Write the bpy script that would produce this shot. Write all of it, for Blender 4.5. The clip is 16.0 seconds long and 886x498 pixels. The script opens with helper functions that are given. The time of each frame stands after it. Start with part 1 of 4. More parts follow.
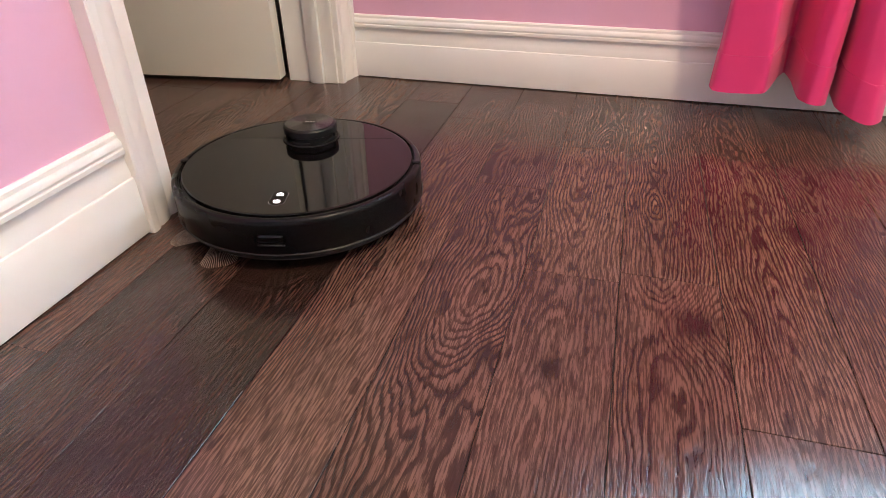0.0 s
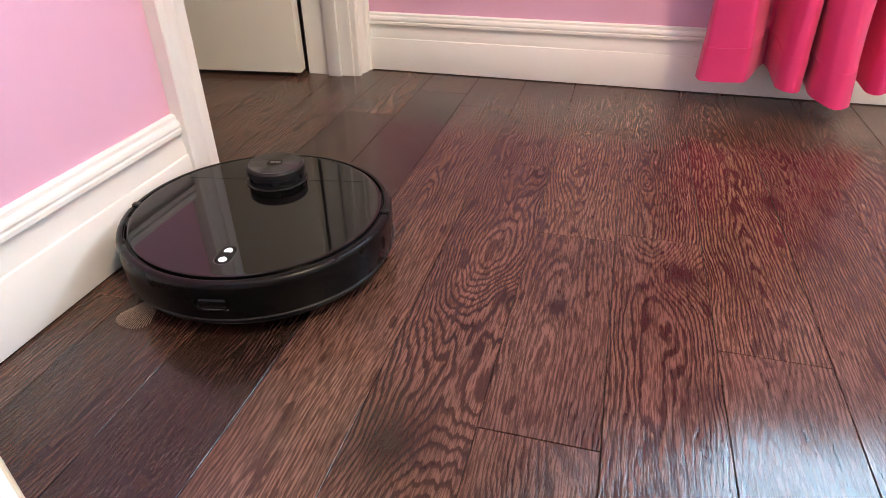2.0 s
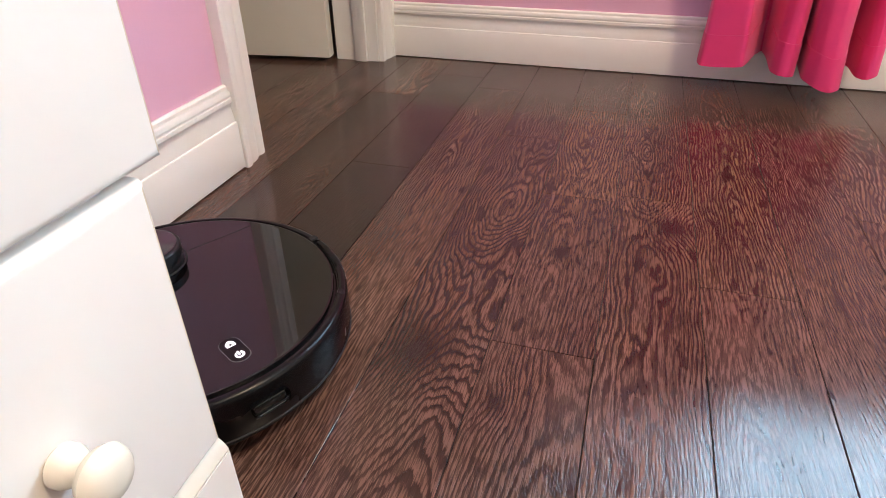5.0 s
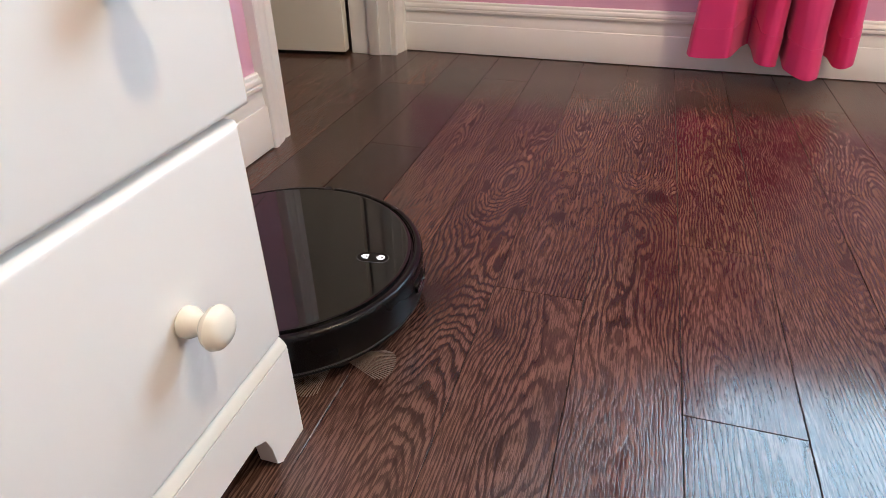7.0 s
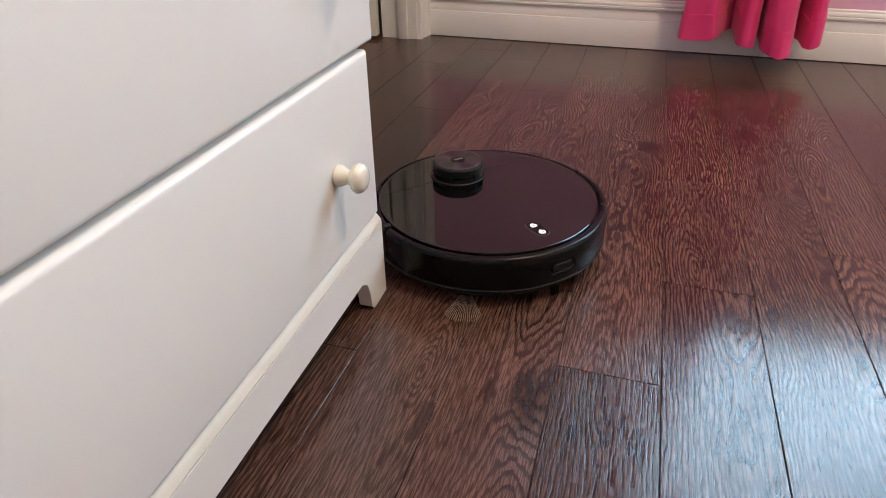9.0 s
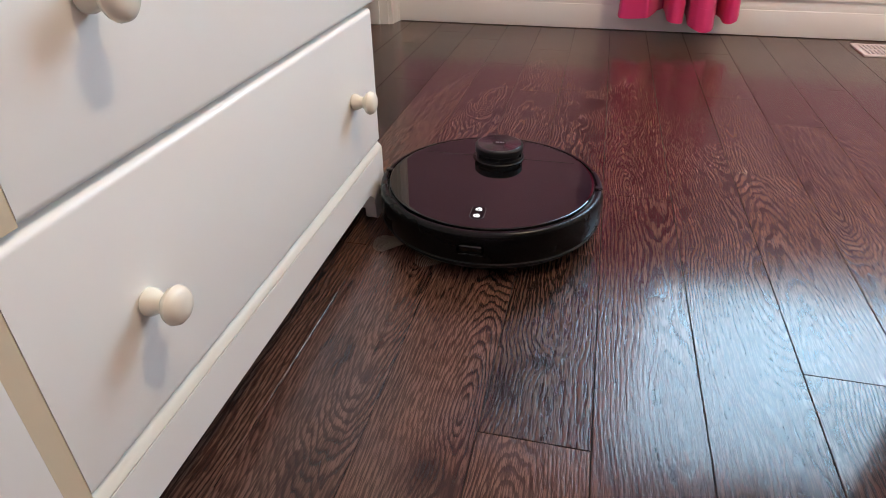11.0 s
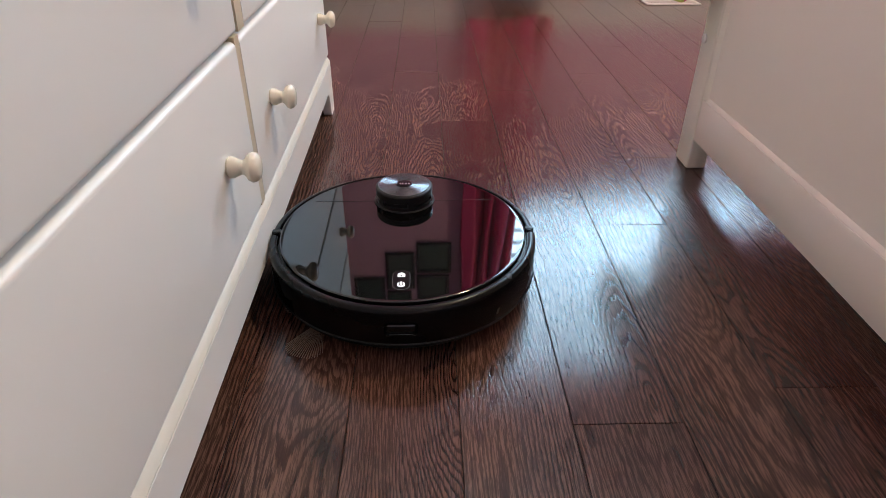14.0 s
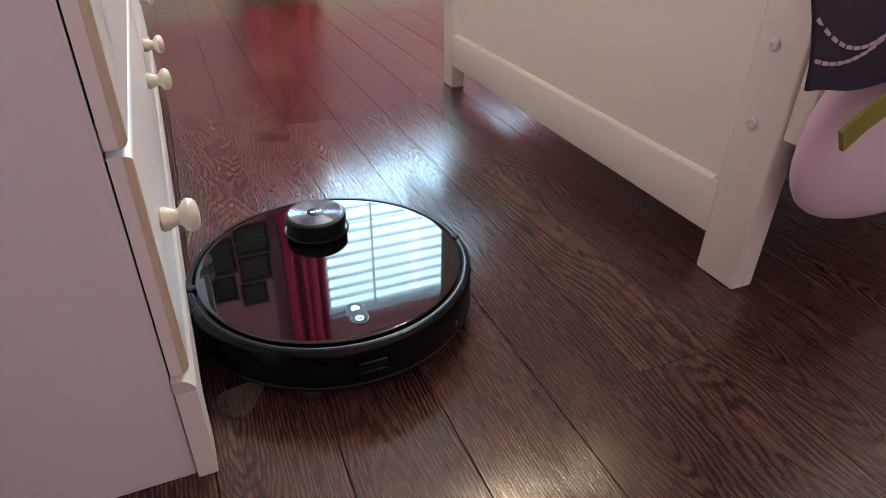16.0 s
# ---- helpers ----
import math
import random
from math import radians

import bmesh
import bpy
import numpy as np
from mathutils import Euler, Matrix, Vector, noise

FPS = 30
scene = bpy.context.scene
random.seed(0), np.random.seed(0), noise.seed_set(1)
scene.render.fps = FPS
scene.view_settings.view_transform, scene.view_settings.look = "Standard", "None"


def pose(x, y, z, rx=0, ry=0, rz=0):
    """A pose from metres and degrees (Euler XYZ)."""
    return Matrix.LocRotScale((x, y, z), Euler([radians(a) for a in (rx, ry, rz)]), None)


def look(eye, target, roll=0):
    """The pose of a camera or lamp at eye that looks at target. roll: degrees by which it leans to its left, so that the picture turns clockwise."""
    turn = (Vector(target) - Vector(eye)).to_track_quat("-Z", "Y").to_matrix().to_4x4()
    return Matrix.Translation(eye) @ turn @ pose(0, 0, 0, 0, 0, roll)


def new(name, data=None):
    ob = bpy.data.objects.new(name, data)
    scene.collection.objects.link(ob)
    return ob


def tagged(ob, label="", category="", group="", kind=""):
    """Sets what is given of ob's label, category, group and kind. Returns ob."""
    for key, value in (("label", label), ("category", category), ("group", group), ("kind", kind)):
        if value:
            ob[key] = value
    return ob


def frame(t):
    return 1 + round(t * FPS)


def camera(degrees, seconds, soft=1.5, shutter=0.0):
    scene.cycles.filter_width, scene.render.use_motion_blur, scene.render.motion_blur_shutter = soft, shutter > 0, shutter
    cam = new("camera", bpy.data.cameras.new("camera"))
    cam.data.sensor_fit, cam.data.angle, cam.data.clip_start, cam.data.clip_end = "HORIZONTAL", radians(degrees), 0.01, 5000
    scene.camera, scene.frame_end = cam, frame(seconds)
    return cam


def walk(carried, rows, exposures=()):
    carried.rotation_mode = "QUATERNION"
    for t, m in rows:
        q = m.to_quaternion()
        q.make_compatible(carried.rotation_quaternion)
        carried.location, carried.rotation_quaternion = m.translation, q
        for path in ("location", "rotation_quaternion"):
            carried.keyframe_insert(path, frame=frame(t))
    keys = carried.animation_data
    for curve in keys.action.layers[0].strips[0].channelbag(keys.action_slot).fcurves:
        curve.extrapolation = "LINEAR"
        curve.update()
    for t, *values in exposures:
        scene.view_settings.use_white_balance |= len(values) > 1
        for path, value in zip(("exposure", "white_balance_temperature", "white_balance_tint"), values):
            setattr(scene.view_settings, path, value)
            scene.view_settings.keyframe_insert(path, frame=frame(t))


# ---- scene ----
cam = camera(71.2, 16.0, 0.9)
PATH = [
    (0, (0.586, 0.589, 0.433), (0.12, 2.207, -0.647), -0.7),
    (0.5, (0.576, 0.57, 0.439), (0.121, 2.189, -0.643), -0.7),
    (1, (0.584, 0.534, 0.439), (0.131, 2.152, -0.645), -0.8),
    (1.5, (0.585, 0.495, 0.444), (0.134, 2.118, -0.634), -0.7),
    (2, (0.587, 0.463, 0.453), (0.135, 2.085, -0.626), -0.7),
    (2.5, (0.595, 0.448, 0.452), (0.143, 2.072, -0.626), -0.6),
    (3, (0.59, 0.442, 0.454), (0.129, 2.062, -0.626), -0.7),
    (3.5, (0.592, 0.413, 0.453), (0.118, 2.032, -0.624), -0.7),
    (6, (0.63, 0.297, 0.457), (0.13, 1.905, -0.622), -0.7),
    (6.5, (0.636, 0.267, 0.46), (0.13, 1.876, -0.614), -0.8),
    (7, (0.641, 0.219, 0.469), (0.132, 1.826, -0.606), -0.9),
    (7.5, (0.662, 0.171, 0.477), (0.152, 1.779, -0.598), -0.8),
    (8, (0.668, 0.124, 0.489), (0.154, 1.729, -0.587), -0.9),
    (8.5, (0.653, 0.04, 0.487), (0.141, 1.647, -0.588), -0.7),
    (11, (0.693, -0.291, 0.494), (0.291, 1.348, -0.58), -0.7),
    (11.5, (0.681, -0.354, 0.496), (0.395, 1.307, -0.58), -0.6),
    (12, (0.665, -0.407, 0.489), (0.477, 1.267, -0.589), -0.4),
    (12.5, (0.638, -0.476, 0.487), (0.469, 1.2, -0.591), -0.2),
    (13, (0.616, -0.579, 0.498), (0.463, 1.102, -0.576), -0.3),
    (13.5, (0.606, -0.684, 0.501), (0.465, 1.0, -0.568), -0.5),
    (14, (0.592, -0.776, 0.481), (0.639, 0.911, -0.592), 0.3),
    (14.5, (0.577, -0.864, 0.464), (0.806, 0.812, -0.603), 0.3),
    (15, (0.525, -0.953, 0.466), (0.862, 0.709, -0.595), 0.5),
    (15.4, (0.489, -1.034, 0.479), (0.915, 0.609, -0.58), 0.4),
    (15.7, (0.465, -1.104, 0.483), (0.996, 0.51, -0.578), 0.7),
    (16, (0.437, -1.169, 0.484), (1.109, 0.389, -0.574), 0.9),
]
walk(cam, [(t, look(eye, target, roll)) for t, eye, target, roll in PATH],
     exposures=[(0, 0.08), (1.5, 0.14), (3.5, 0.06), (6, -0.28), (8.5, -0.6), (11, -0.65), (13.5, -0.62), (14.5, -0.56), (16, -0.52)])

# ---- world, lamps ----
world = bpy.data.worlds.new("sky")
scene.world = world
world.use_nodes = True
wn = world.node_tree
sky = wn.nodes.new("ShaderNodeTexSky")
sky.sky_type = "NISHITA"
sky.sun_disc = False
sky.sun_elevation = radians(38)
sky.sun_rotation = radians(200)
wn.links.new(sky.outputs[0], wn.nodes["Background"].inputs[0])
wn.nodes["Background"].inputs[1].default_value = 0.12

WIN_X0, WIN_X1, WIN_Z0, WIN_Z1 = 1.00, 2.20, 0.96, 2.12
FAR = 1.914          # face of the far wall
LEFT = -0.012        # face of the left wall
# BACK stands close so that the unseen south wall bounces more light
RIGHT, BACK, CEIL = 3.05, -2.25, 2.45


def lamp(name, kind, m, watts, colour, **more):
    data = bpy.data.lights.new(name, kind)
    data.energy, data.color = watts, colour
    for k, v in more.items():
        setattr(data, k, v)
    ob = new(name, data)
    ob.matrix_world = m
    return ob


lamp("window_daylight", "AREA",
     look(((WIN_X0 + WIN_X1) / 2, FAR + 0.056, (WIN_Z0 + WIN_Z1) / 2), ((WIN_X0 + WIN_X1) / 2, 0, (WIN_Z0 + WIN_Z1) / 2)),
     132, (0.50, 0.77, 1.0), shape="RECTANGLE", size=WIN_X1 - WIN_X0 - 0.06, size_y=WIN_Z1 - WIN_Z0 - 0.06)
LAMP_AT = (1.46, 0.45, 2.36)
lamp("ceiling_bulb", "POINT", pose(*LAMP_AT), 133, (1.0, 0.78, 0.53), shadow_soft_size=0.09)


# ---- material helpers ----
def mat(name, colour=(0.8, 0.8, 0.8), rough=0.5, metal=0.0, **more):
    m = bpy.data.materials.new(name)
    m.use_nodes = True
    b = m.node_tree.nodes["Principled BSDF"]
    b.inputs["Base Color"].default_value = (*colour, 1)
    b.inputs["Roughness"].default_value = rough
    b.inputs["Metallic"].default_value = metal
    for k, v in more.items():
        b.inputs[k.replace("_", " ")].default_value = v
    return m


def node(m, kind, **ins):
    n = m.node_tree.nodes.new("ShaderNode" + kind)
    for k, v in ins.items():
        n.inputs[k.replace("_", " ")].default_value = v
    return n


def link(m, a, b):
    m.node_tree.links.new(a, b)


def maths(m, op, a, b=None):
    n = m.node_tree.nodes.new("ShaderNodeMath")
    n.operation = op
    for i, v in enumerate((a, b)):
        if v is None:
            continue
        if isinstance(v, (int, float)):
            n.inputs[i].default_value = v
        else:
            link(m, v, n.inputs[i])
    return n.outputs[0]


def ramp(m, fac, stops):
    n = m.node_tree.nodes.new("ShaderNodeValToRGB")
    e = n.color_ramp.elements
    while len(e) < len(stops):
        e.new(0.5)
    for el, (p, c) in zip(e, stops):
        el.position, el.color = p, (*c, 1)
    link(m, fac, n.inputs[0])
    return n.outputs[0]


def mixed(m, fac, a, b, mode="MIX"):
    n = m.node_tree.nodes.new("ShaderNodeMix")
    n.data_type, n.blend_type = "RGBA", mode
    for i, v in ((0, fac), (6, a), (7, b)):
        if isinstance(v, (int, float)):
            n.inputs[i].default_value = v
        elif isinstance(v, tuple):
            n.inputs[i].default_value = (*v, 1)
        else:
            link(m, v, n.inputs[i])
    return n.outputs[2]


def bump(m, height, strength, distance):
    n = node(m, "Bump", Strength=strength, Distance=distance)
    link(m, height, n.inputs["Height"])
    link(m, n.outputs[0], m.node_tree.nodes["Principled BSDF"].inputs["Normal"])


def painted(name, colour, rough, scale=60.0, amount=0.06, relief=0.0003, **more):
    """Brushed or rolled paint: faint mottling in colour and gloss and a fine relief."""
    m = mat(name, colour, rough, **more)
    b = m.node_tree.nodes["Principled BSDF"]
    co = node(m, "TexCoord")
    fine = node(m, "TexNoise", Scale=scale * 4, Detail=3.0)
    broad = node(m, "TexNoise", Scale=scale / 14, Detail=4.0)
    for n in (fine, broad):
        link(m, co.outputs["Object"], n.inputs["Vector"])
    dark = tuple(c * (1 - amount * 2) for c in colour)
    link(m, mixed(m, broad.outputs[0], dark, tuple(min(1, c * (1 + amount)) for c in colour)), b.inputs["Base Color"])
    r = maths(m, "ADD", maths(m, "MULTIPLY", broad.outputs[0], 0.14), rough - 0.07)
    link(m, r, b.inputs["Roughness"])
    bump(m, fine.outputs[0], 0.35, relief)
    return m


# knots and burls in the boards: place on the floor, half widths across and along
KNOTS = [(0.705, 1.160, 0.017, 0.020), (0.497, 1.060, 0.009, 0.014), (0.561, 1.055, 0.009, 0.017), (0.436, 0.815, 0.030, 0.042), (0.533, 0.766, 0.007, 0.011), (0.583, 0.076, 0.014, 0.020),
         (0.640, 0.198, 0.014, 0.024), (0.676, 0.253, 0.013, 0.012), (0.603, 0.430, 0.014, 0.038), (0.845, 1.392, 0.011, 0.020), (0.490, -0.372, 0.012, 0.020)]


def wood_floor(name, depth):
    """Dark red-brown stained flat-sawn oak: cathedral growth rings, open pores, knots, a satin varnish."""
    m = mat(name, (0.06, 0.025, 0.018), 0.3)
    b = m.node_tree.nodes["Principled BSDF"]
    co, info = node(m, "TexCoord"), node(m, "ObjectInfo")
    rnd = info.outputs["Random"]

    def own_random(k):
        return maths(m, "FRACT", maths(m, "MULTIPLY", rnd, k))

    shift = node(m, "CombineXYZ")
    for i, k in enumerate((37.0, 91.0, 53.0)):
        link(m, maths(m, "MULTIPLY", rnd, k), shift.inputs[i])
    add = node(m, "VectorMath")
    link(m, co.outputs["Object"], add.inputs[0])
    link(m, shift.outputs[0], add.inputs[1])

    def noise(x, y, z=1.0, **ins):
        p = node(m, "Mapping", Scale=(x, y, z))
        link(m, add.outputs[0], p.inputs[0])
        n = node(m, "TexNoise", Scale=1.0, **ins)
        link(m, p.outputs[0], n.inputs["Vector"])
        return n.outputs[0]

    own = node(m, "SeparateXYZ")
    link(m, co.outputs["Object"], own.inputs[0])
    # the board is a cut through a cone of rings: distance from the pith, which wanders along the board
    across = maths(m, "ADD", own.outputs[0], maths(m, "MULTIPLY", maths(m, "SUBTRACT", own_random(7.31), 0.5), 0.11))
    wander = maths(m, "MULTIPLY", maths(m, "SUBTRACT", noise(3.5, 1.7, Detail=2.0, Roughness=0.45), 0.5), 0.17)
    lean = maths(m, "MULTIPLY", own.outputs[1], maths(m, "MULTIPLY", maths(m, "SUBTRACT", own_random(29.3), 0.5), 0.16))
    below = maths(m, "ADD", maths(m, "ADD", wander, lean), maths(m, "MULTIPLY", own_random(13.7), 0.035))
    radius = maths(m, "SQRT", maths(m, "ADD", maths(m, "MULTIPLY", across, across), maths(m, "MULTIPLY", below, below)))
    # knots: dark hearts that push the rings aside
    at = node(m, "NewGeometry")
    here = node(m, "SeparateXYZ")
    link(m, at.outputs["Position"], here.inputs[0])
    ragged = maths(m, "ADD", maths(m, "MULTIPLY", noise(75.0, 45.0, Detail=3.0), 2.0), 0.1)
    heart = aside = 0.0
    for kx, ky, rx, ry in KNOTS:
        u = maths(m, "MULTIPLY", maths(m, "SUBTRACT", here.outputs[0], kx), 0.75 / rx)
        w = maths(m, "MULTIPLY", maths(m, "SUBTRACT", here.outputs[1], ky), 0.75 / ry)
        far = maths(m, "ADD", maths(m, "MULTIPLY", u, u), maths(m, "MULTIPLY", w, w))
        heart = maths(m, "ADD", maths(m, "POWER", 0.37, maths(m, "MULTIPLY", far, ragged)), heart)
        aside = maths(m, "ADD", maths(m, "MULTIPLY", maths(m, "POWER", 0.80, far), 1.1 * min(rx, 0.016)), aside)
    radius = maths(m, "ADD", radius, aside)
    ripple = maths(m, "MULTIPLY", maths(m, "SUBTRACT", noise(38.0, 9.0, Detail=2.0), 0.5), 0.013)
    rings = maths(m, "MULTIPLY", maths(m, "ADD", radius, ripple), maths(m, "ADD", maths(m, "MULTIPLY", own_random(5.9), 130.0), 170.0))
    v = maths(m, "ADD", rings, maths(m, "MULTIPLY", noise(210.0, 24.0, Detail=3.0, Roughness=0.7), 1.0))
    line = ramp(m, maths(m, "FRACT", v), [(0.0, (0.95, 0.95, 0.95)), (0.30, (1, 1, 1)), (0.50, (0.75, 0.75, 0.75)), (0.60, (0.12, 0.12, 0.12)), (0.86, (0.0, 0.0, 0.0)), (0.97, (0.95, 0.95, 0.95))])
    pores = ramp(m, noise(760.0, 42.0, Detail=2.0, Roughness=0.6), [(0.44, (1, 1, 1)), (0.54, (0, 0, 0))])
    some = ramp(m, noise(9.0, 2.2, 3.0, Detail=1.0), [(0.34, (0.55, 0.55, 0.55)), (0.58, (1, 1, 1))])
    tone = ramp(m, rnd, [(p, tuple(depth * c for c in q)) for p, q in ((0.0, (0.118, 0.0610, 0.0455)), (0.35, (0.132, 0.0690, 0.0500)), (0.7, (0.146, 0.0780, 0.0545)), (1.0, (0.162, 0.0890, 0.0600)))])
    blot = noise(11.0, 4.0, Detail=5.0, Roughness=0.6)
    tone = mixed(m, ramp(m, blot, [(0.30, (0.0, 0.0, 0.0)), (0.60, (1, 1, 1))]), mixed(m, 1.0, tone, (0.66, 0.62, 0.64), "MULTIPLY"), tone)
    light = mixed(m, 1.0, tone, (1.52, 1.52, 1.52), "MULTIPLY")
    dark = mixed(m, 1.0, tone, (0.31, 0.26, 0.275), "MULTIPLY")
    c = mixed(m, maths(m, "SUBTRACT", 1.0, maths(m, "MULTIPLY", maths(m, "SUBTRACT", 1.0, line), some)), dark, light)
    c = mixed(m, maths(m, "MULTIPLY", pores, 0.72), c, dark)
    # torn flecks along the arches and a few knots
    fleck = ramp(m, noise(52.0, 13.0, 2.0, Detail=3.0, Roughness=0.55), [(0.635, (0, 0, 0)), (0.665, (1, 1, 1))])
    c = mixed(m, maths(m, "MULTIPLY", fleck, 0.75), c, dark)
    kn = ramp(m, noise(15.0, 9.0, 4.0, Detail=2.5), [(0.66, (0, 0, 0)), (0.74, (1, 1, 1))])
    c = mixed(m, maths(m, "MULTIPLY", kn, 0.4), c, dark)
    c = mixed(m, maths(m, "MULTIPLY", maths(m, "MINIMUM", heart, 1.0), 0.92), c, mixed(m, 1.0, tone, (0.16, 0.13, 0.14), "MULTIPLY"))
    link(m, c, b.inputs["Base Color"])
    smear = node(m, "TexNoise", Scale=5.0, Detail=3.0)
    link(m, co.outputs["Object"], smear.inputs["Vector"])
    link(m, maths(m, "ADD", maths(m, "MULTIPLY", smear.outputs[0], 0.07), 0.095), b.inputs["Roughness"])
    b.inputs["Specular IOR Level"].default_value = 0.46
    bump(m, maths(m, "ADD", maths(m, "MULTIPLY", line, 0.5), maths(m, "MULTIPLY", pores, -0.5)), 0.27, 0.0005)
    return m


def cloth(name, colour, rough=0.55, sheen=0.3, scale=900.0, relief=0.0002, wear=0.12):
    m = mat(name, colour, rough, Sheen_Weight=sheen)
    b = m.node_tree.nodes["Principled BSDF"]
    co = node(m, "TexCoord")
    weave = node(m, "TexNoise", Scale=scale, Detail=2.0)
    broad = node(m, "TexNoise", Scale=9.0, Detail=4.0)
    for n in (weave, broad):
        link(m, co.outputs["Object"], n.inputs["Vector"])
    link(m, mixed(m, broad.outputs[0], tuple(c * (1 - wear) for c in colour), tuple(min(1, c * (1 + wear)) for c in colour)), b.inputs["Base Color"])
    bump(m, weave.outputs[0], 0.4, relief)
    return m


OAK = wood_floor("stained_oak", 0.70)
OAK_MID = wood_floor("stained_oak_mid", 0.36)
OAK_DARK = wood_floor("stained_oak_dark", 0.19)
SUB = mat("dark_subfloor", (0.008, 0.006, 0.005), 0.9)
PINK = painted("pink_wall_paint", (0.77, 0.44, 0.59), 0.55, 40, 0.03, 0.0004)
# colours of the two unseen walls, paler than PINK to cut pink bounce
ROSE = painted("pale_rose_paint", (0.78, 0.66, 0.66), 0.6, 40, 0.03, 0.0004)
CREAMW = painted("cream_wall_paint", (0.80, 0.75, 0.66), 0.6, 40, 0.03, 0.0004)
TRIM = painted("cream_trim_paint", (0.83, 0.81, 0.76), 0.30, 50, 0.025, 0.0002)
DOORW = painted("door_paint", (0.86, 0.83, 0.73), 0.38, 50, 0.03, 0.0002)
CEILM = painted("ceiling_paint", (0.82, 0.80, 0.77), 0.85, 40, 0.02, 0.0006)
DRESS = painted("white_lacquer", (0.83, 0.795, 0.735), 0.40, 30, 0.006, 0.00008)
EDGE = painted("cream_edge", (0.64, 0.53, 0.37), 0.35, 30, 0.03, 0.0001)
CAPM = painted("plinth_cap_paint", (0.66, 0.62, 0.53), 0.45, 30, 0.02, 0.0001)
CARC = painted("carcass_white", (0.76, 0.74, 0.73), 0.33, 30, 0.015, 0.0001)
# near-black, for seams and for shade put into gaps as colour
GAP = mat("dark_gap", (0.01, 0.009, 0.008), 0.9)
KNOB = painted("cream_knob", (0.82, 0.76, 0.63), 0.25, 60, 0.03, 0.0001)
BEDM = painted("cream_furniture_paint", (0.86, 0.845, 0.72), 0.34, 40, 0.02, 0.0001)
CAP = painted("screw_cap", (0.78, 0.75, 0.69), 0.35, 60, 0.02, 0.0001)
CURT = cloth("hot_pink_satin", (0.73, 0.040, 0.185), 0.42, 0.15)
GREEN = cloth("lime_fabric", (0.36, 0.46, 0.035), 0.7, 0.2)
MAG = cloth("magenta_fabric", (0.42, 0.02, 0.16), 0.7, 0.2)
PURP = cloth("purple_fabric", (0.012, 0.004, 0.026), 0.85, 0.03)
PALE = cloth("pale_pink_fabric", (0.74, 0.58, 0.66), 0.75, 0.3)
OLIVE = cloth("olive_fabric", (0.22, 0.22, 0.02), 0.75, 0.2)
STITCH = cloth("brown_thread", (0.16, 0.07, 0.02), 0.8, 0.1)
LILAC = cloth("lilac_thread", (0.48, 0.38, 0.50), 0.8, 0.1)
VENTM = painted("vent_enamel", (0.78, 0.74, 0.70), 0.35, 60, 0.03, 0.0001)
BLACK = mat("gloss_black_glass", (0.003, 0.0028, 0.003), 0.03, Specular_IOR_Level=0.45)
MATTE = painted("satin_black_plastic", (0.0025, 0.0025, 0.003), 0.26, 120, 0.05, 0.0001, Specular_IOR_Level=0.2)
SKIRT = painted("grey_black_plastic", (0.008, 0.008, 0.009), 0.42, 120, 0.05, 0.0001, Specular_IOR_Level=0.25)
TURR = painted("turret_black", (0.010, 0.010, 0.011), 0.36, 120, 0.05, 0.0001, Specular_IOR_Level=0.25)
LENS = mat("dark_lens", (0.003, 0.003, 0.003), 0.08)
GREYPL = mat("grey_plastic", (0.10, 0.10, 0.105), 0.35)
GREYP = mat("grey_metal", (0.45, 0.45, 0.46), 0.3, 1.0)
GLOW = mat("button_glow", (0.9, 0.9, 0.9), 0.4, Emission_Color=(0.92, 0.96, 1.0, 1), Emission_Strength=1.8)
SLAT = painted("blind_slat", (0.88, 0.88, 0.86), 0.4, 40, 0.02, 0.0001)
_b, _o = SLAT.node_tree.nodes["Principled BSDF"], SLAT.node_tree.nodes["Material Output"]
_t, _x = node(SLAT, "BsdfTranslucent", Color=(0.86, 0.88, 0.90, 1)), node(SLAT, "MixShader", Fac=0.55)
link(SLAT, _b.outputs[0], _x.inputs[1])
link(SLAT, _t.outputs[0], _x.inputs[2])
link(SLAT, _x.outputs[0], _o.inputs[0])
GLASS = mat("window_glass", (1, 1, 1), 0.0, Transmission_Weight=1.0, IOR=1.45)
PFRAME = painted("dark_picture_frame", (0.02, 0.022, 0.024), 0.4, 60, 0.1, 0.0002)
PART1 = painted("picture_green", (0.06, 0.11, 0.09), 0.5, 220, 0.4, 0.0001)
RODM = mat("curtain_rod_metal", (0.5, 0.48, 0.45), 0.3, 1.0)
SHADE = mat("lamp_glass", (0.9, 0.86, 0.78), 0.4, Emission_Color=(1.0, 0.78, 0.52, 1), Emission_Strength=4.0)


SPUN = mat("spun_dark_metal", (0.12, 0.123, 0.13), 0.20, 1.0)


BRISTLE = mat("brush_bristle", (0.22, 0.17, 0.13), 0.7)


# ---- mesh helpers ----
def finish(name, bm, material, smooth=0.6):
    me = bpy.data.meshes.new(name)
    bm.normal_update()
    bm.to_mesh(me)
    bm.free()
    me.materials.append(material)
    if smooth:
        me.polygons.foreach_set("use_smooth", [True] * len(me.polygons))
        me.set_sharp_from_angle(angle=smooth)
    return me


def part(name, bm, material, parent=None, label="", m=None):
    ob = new(name, finish(name, bm, material))
    if m is not None:
        ob.matrix_basis = m
    if parent is not None:
        ob.parent = parent
    return tagged(ob, label)


def empty(name, m=None):
    ob = new(name)
    ob.empty_display_size = 0.05
    if m is not None:
        ob.matrix_basis = m
    return ob


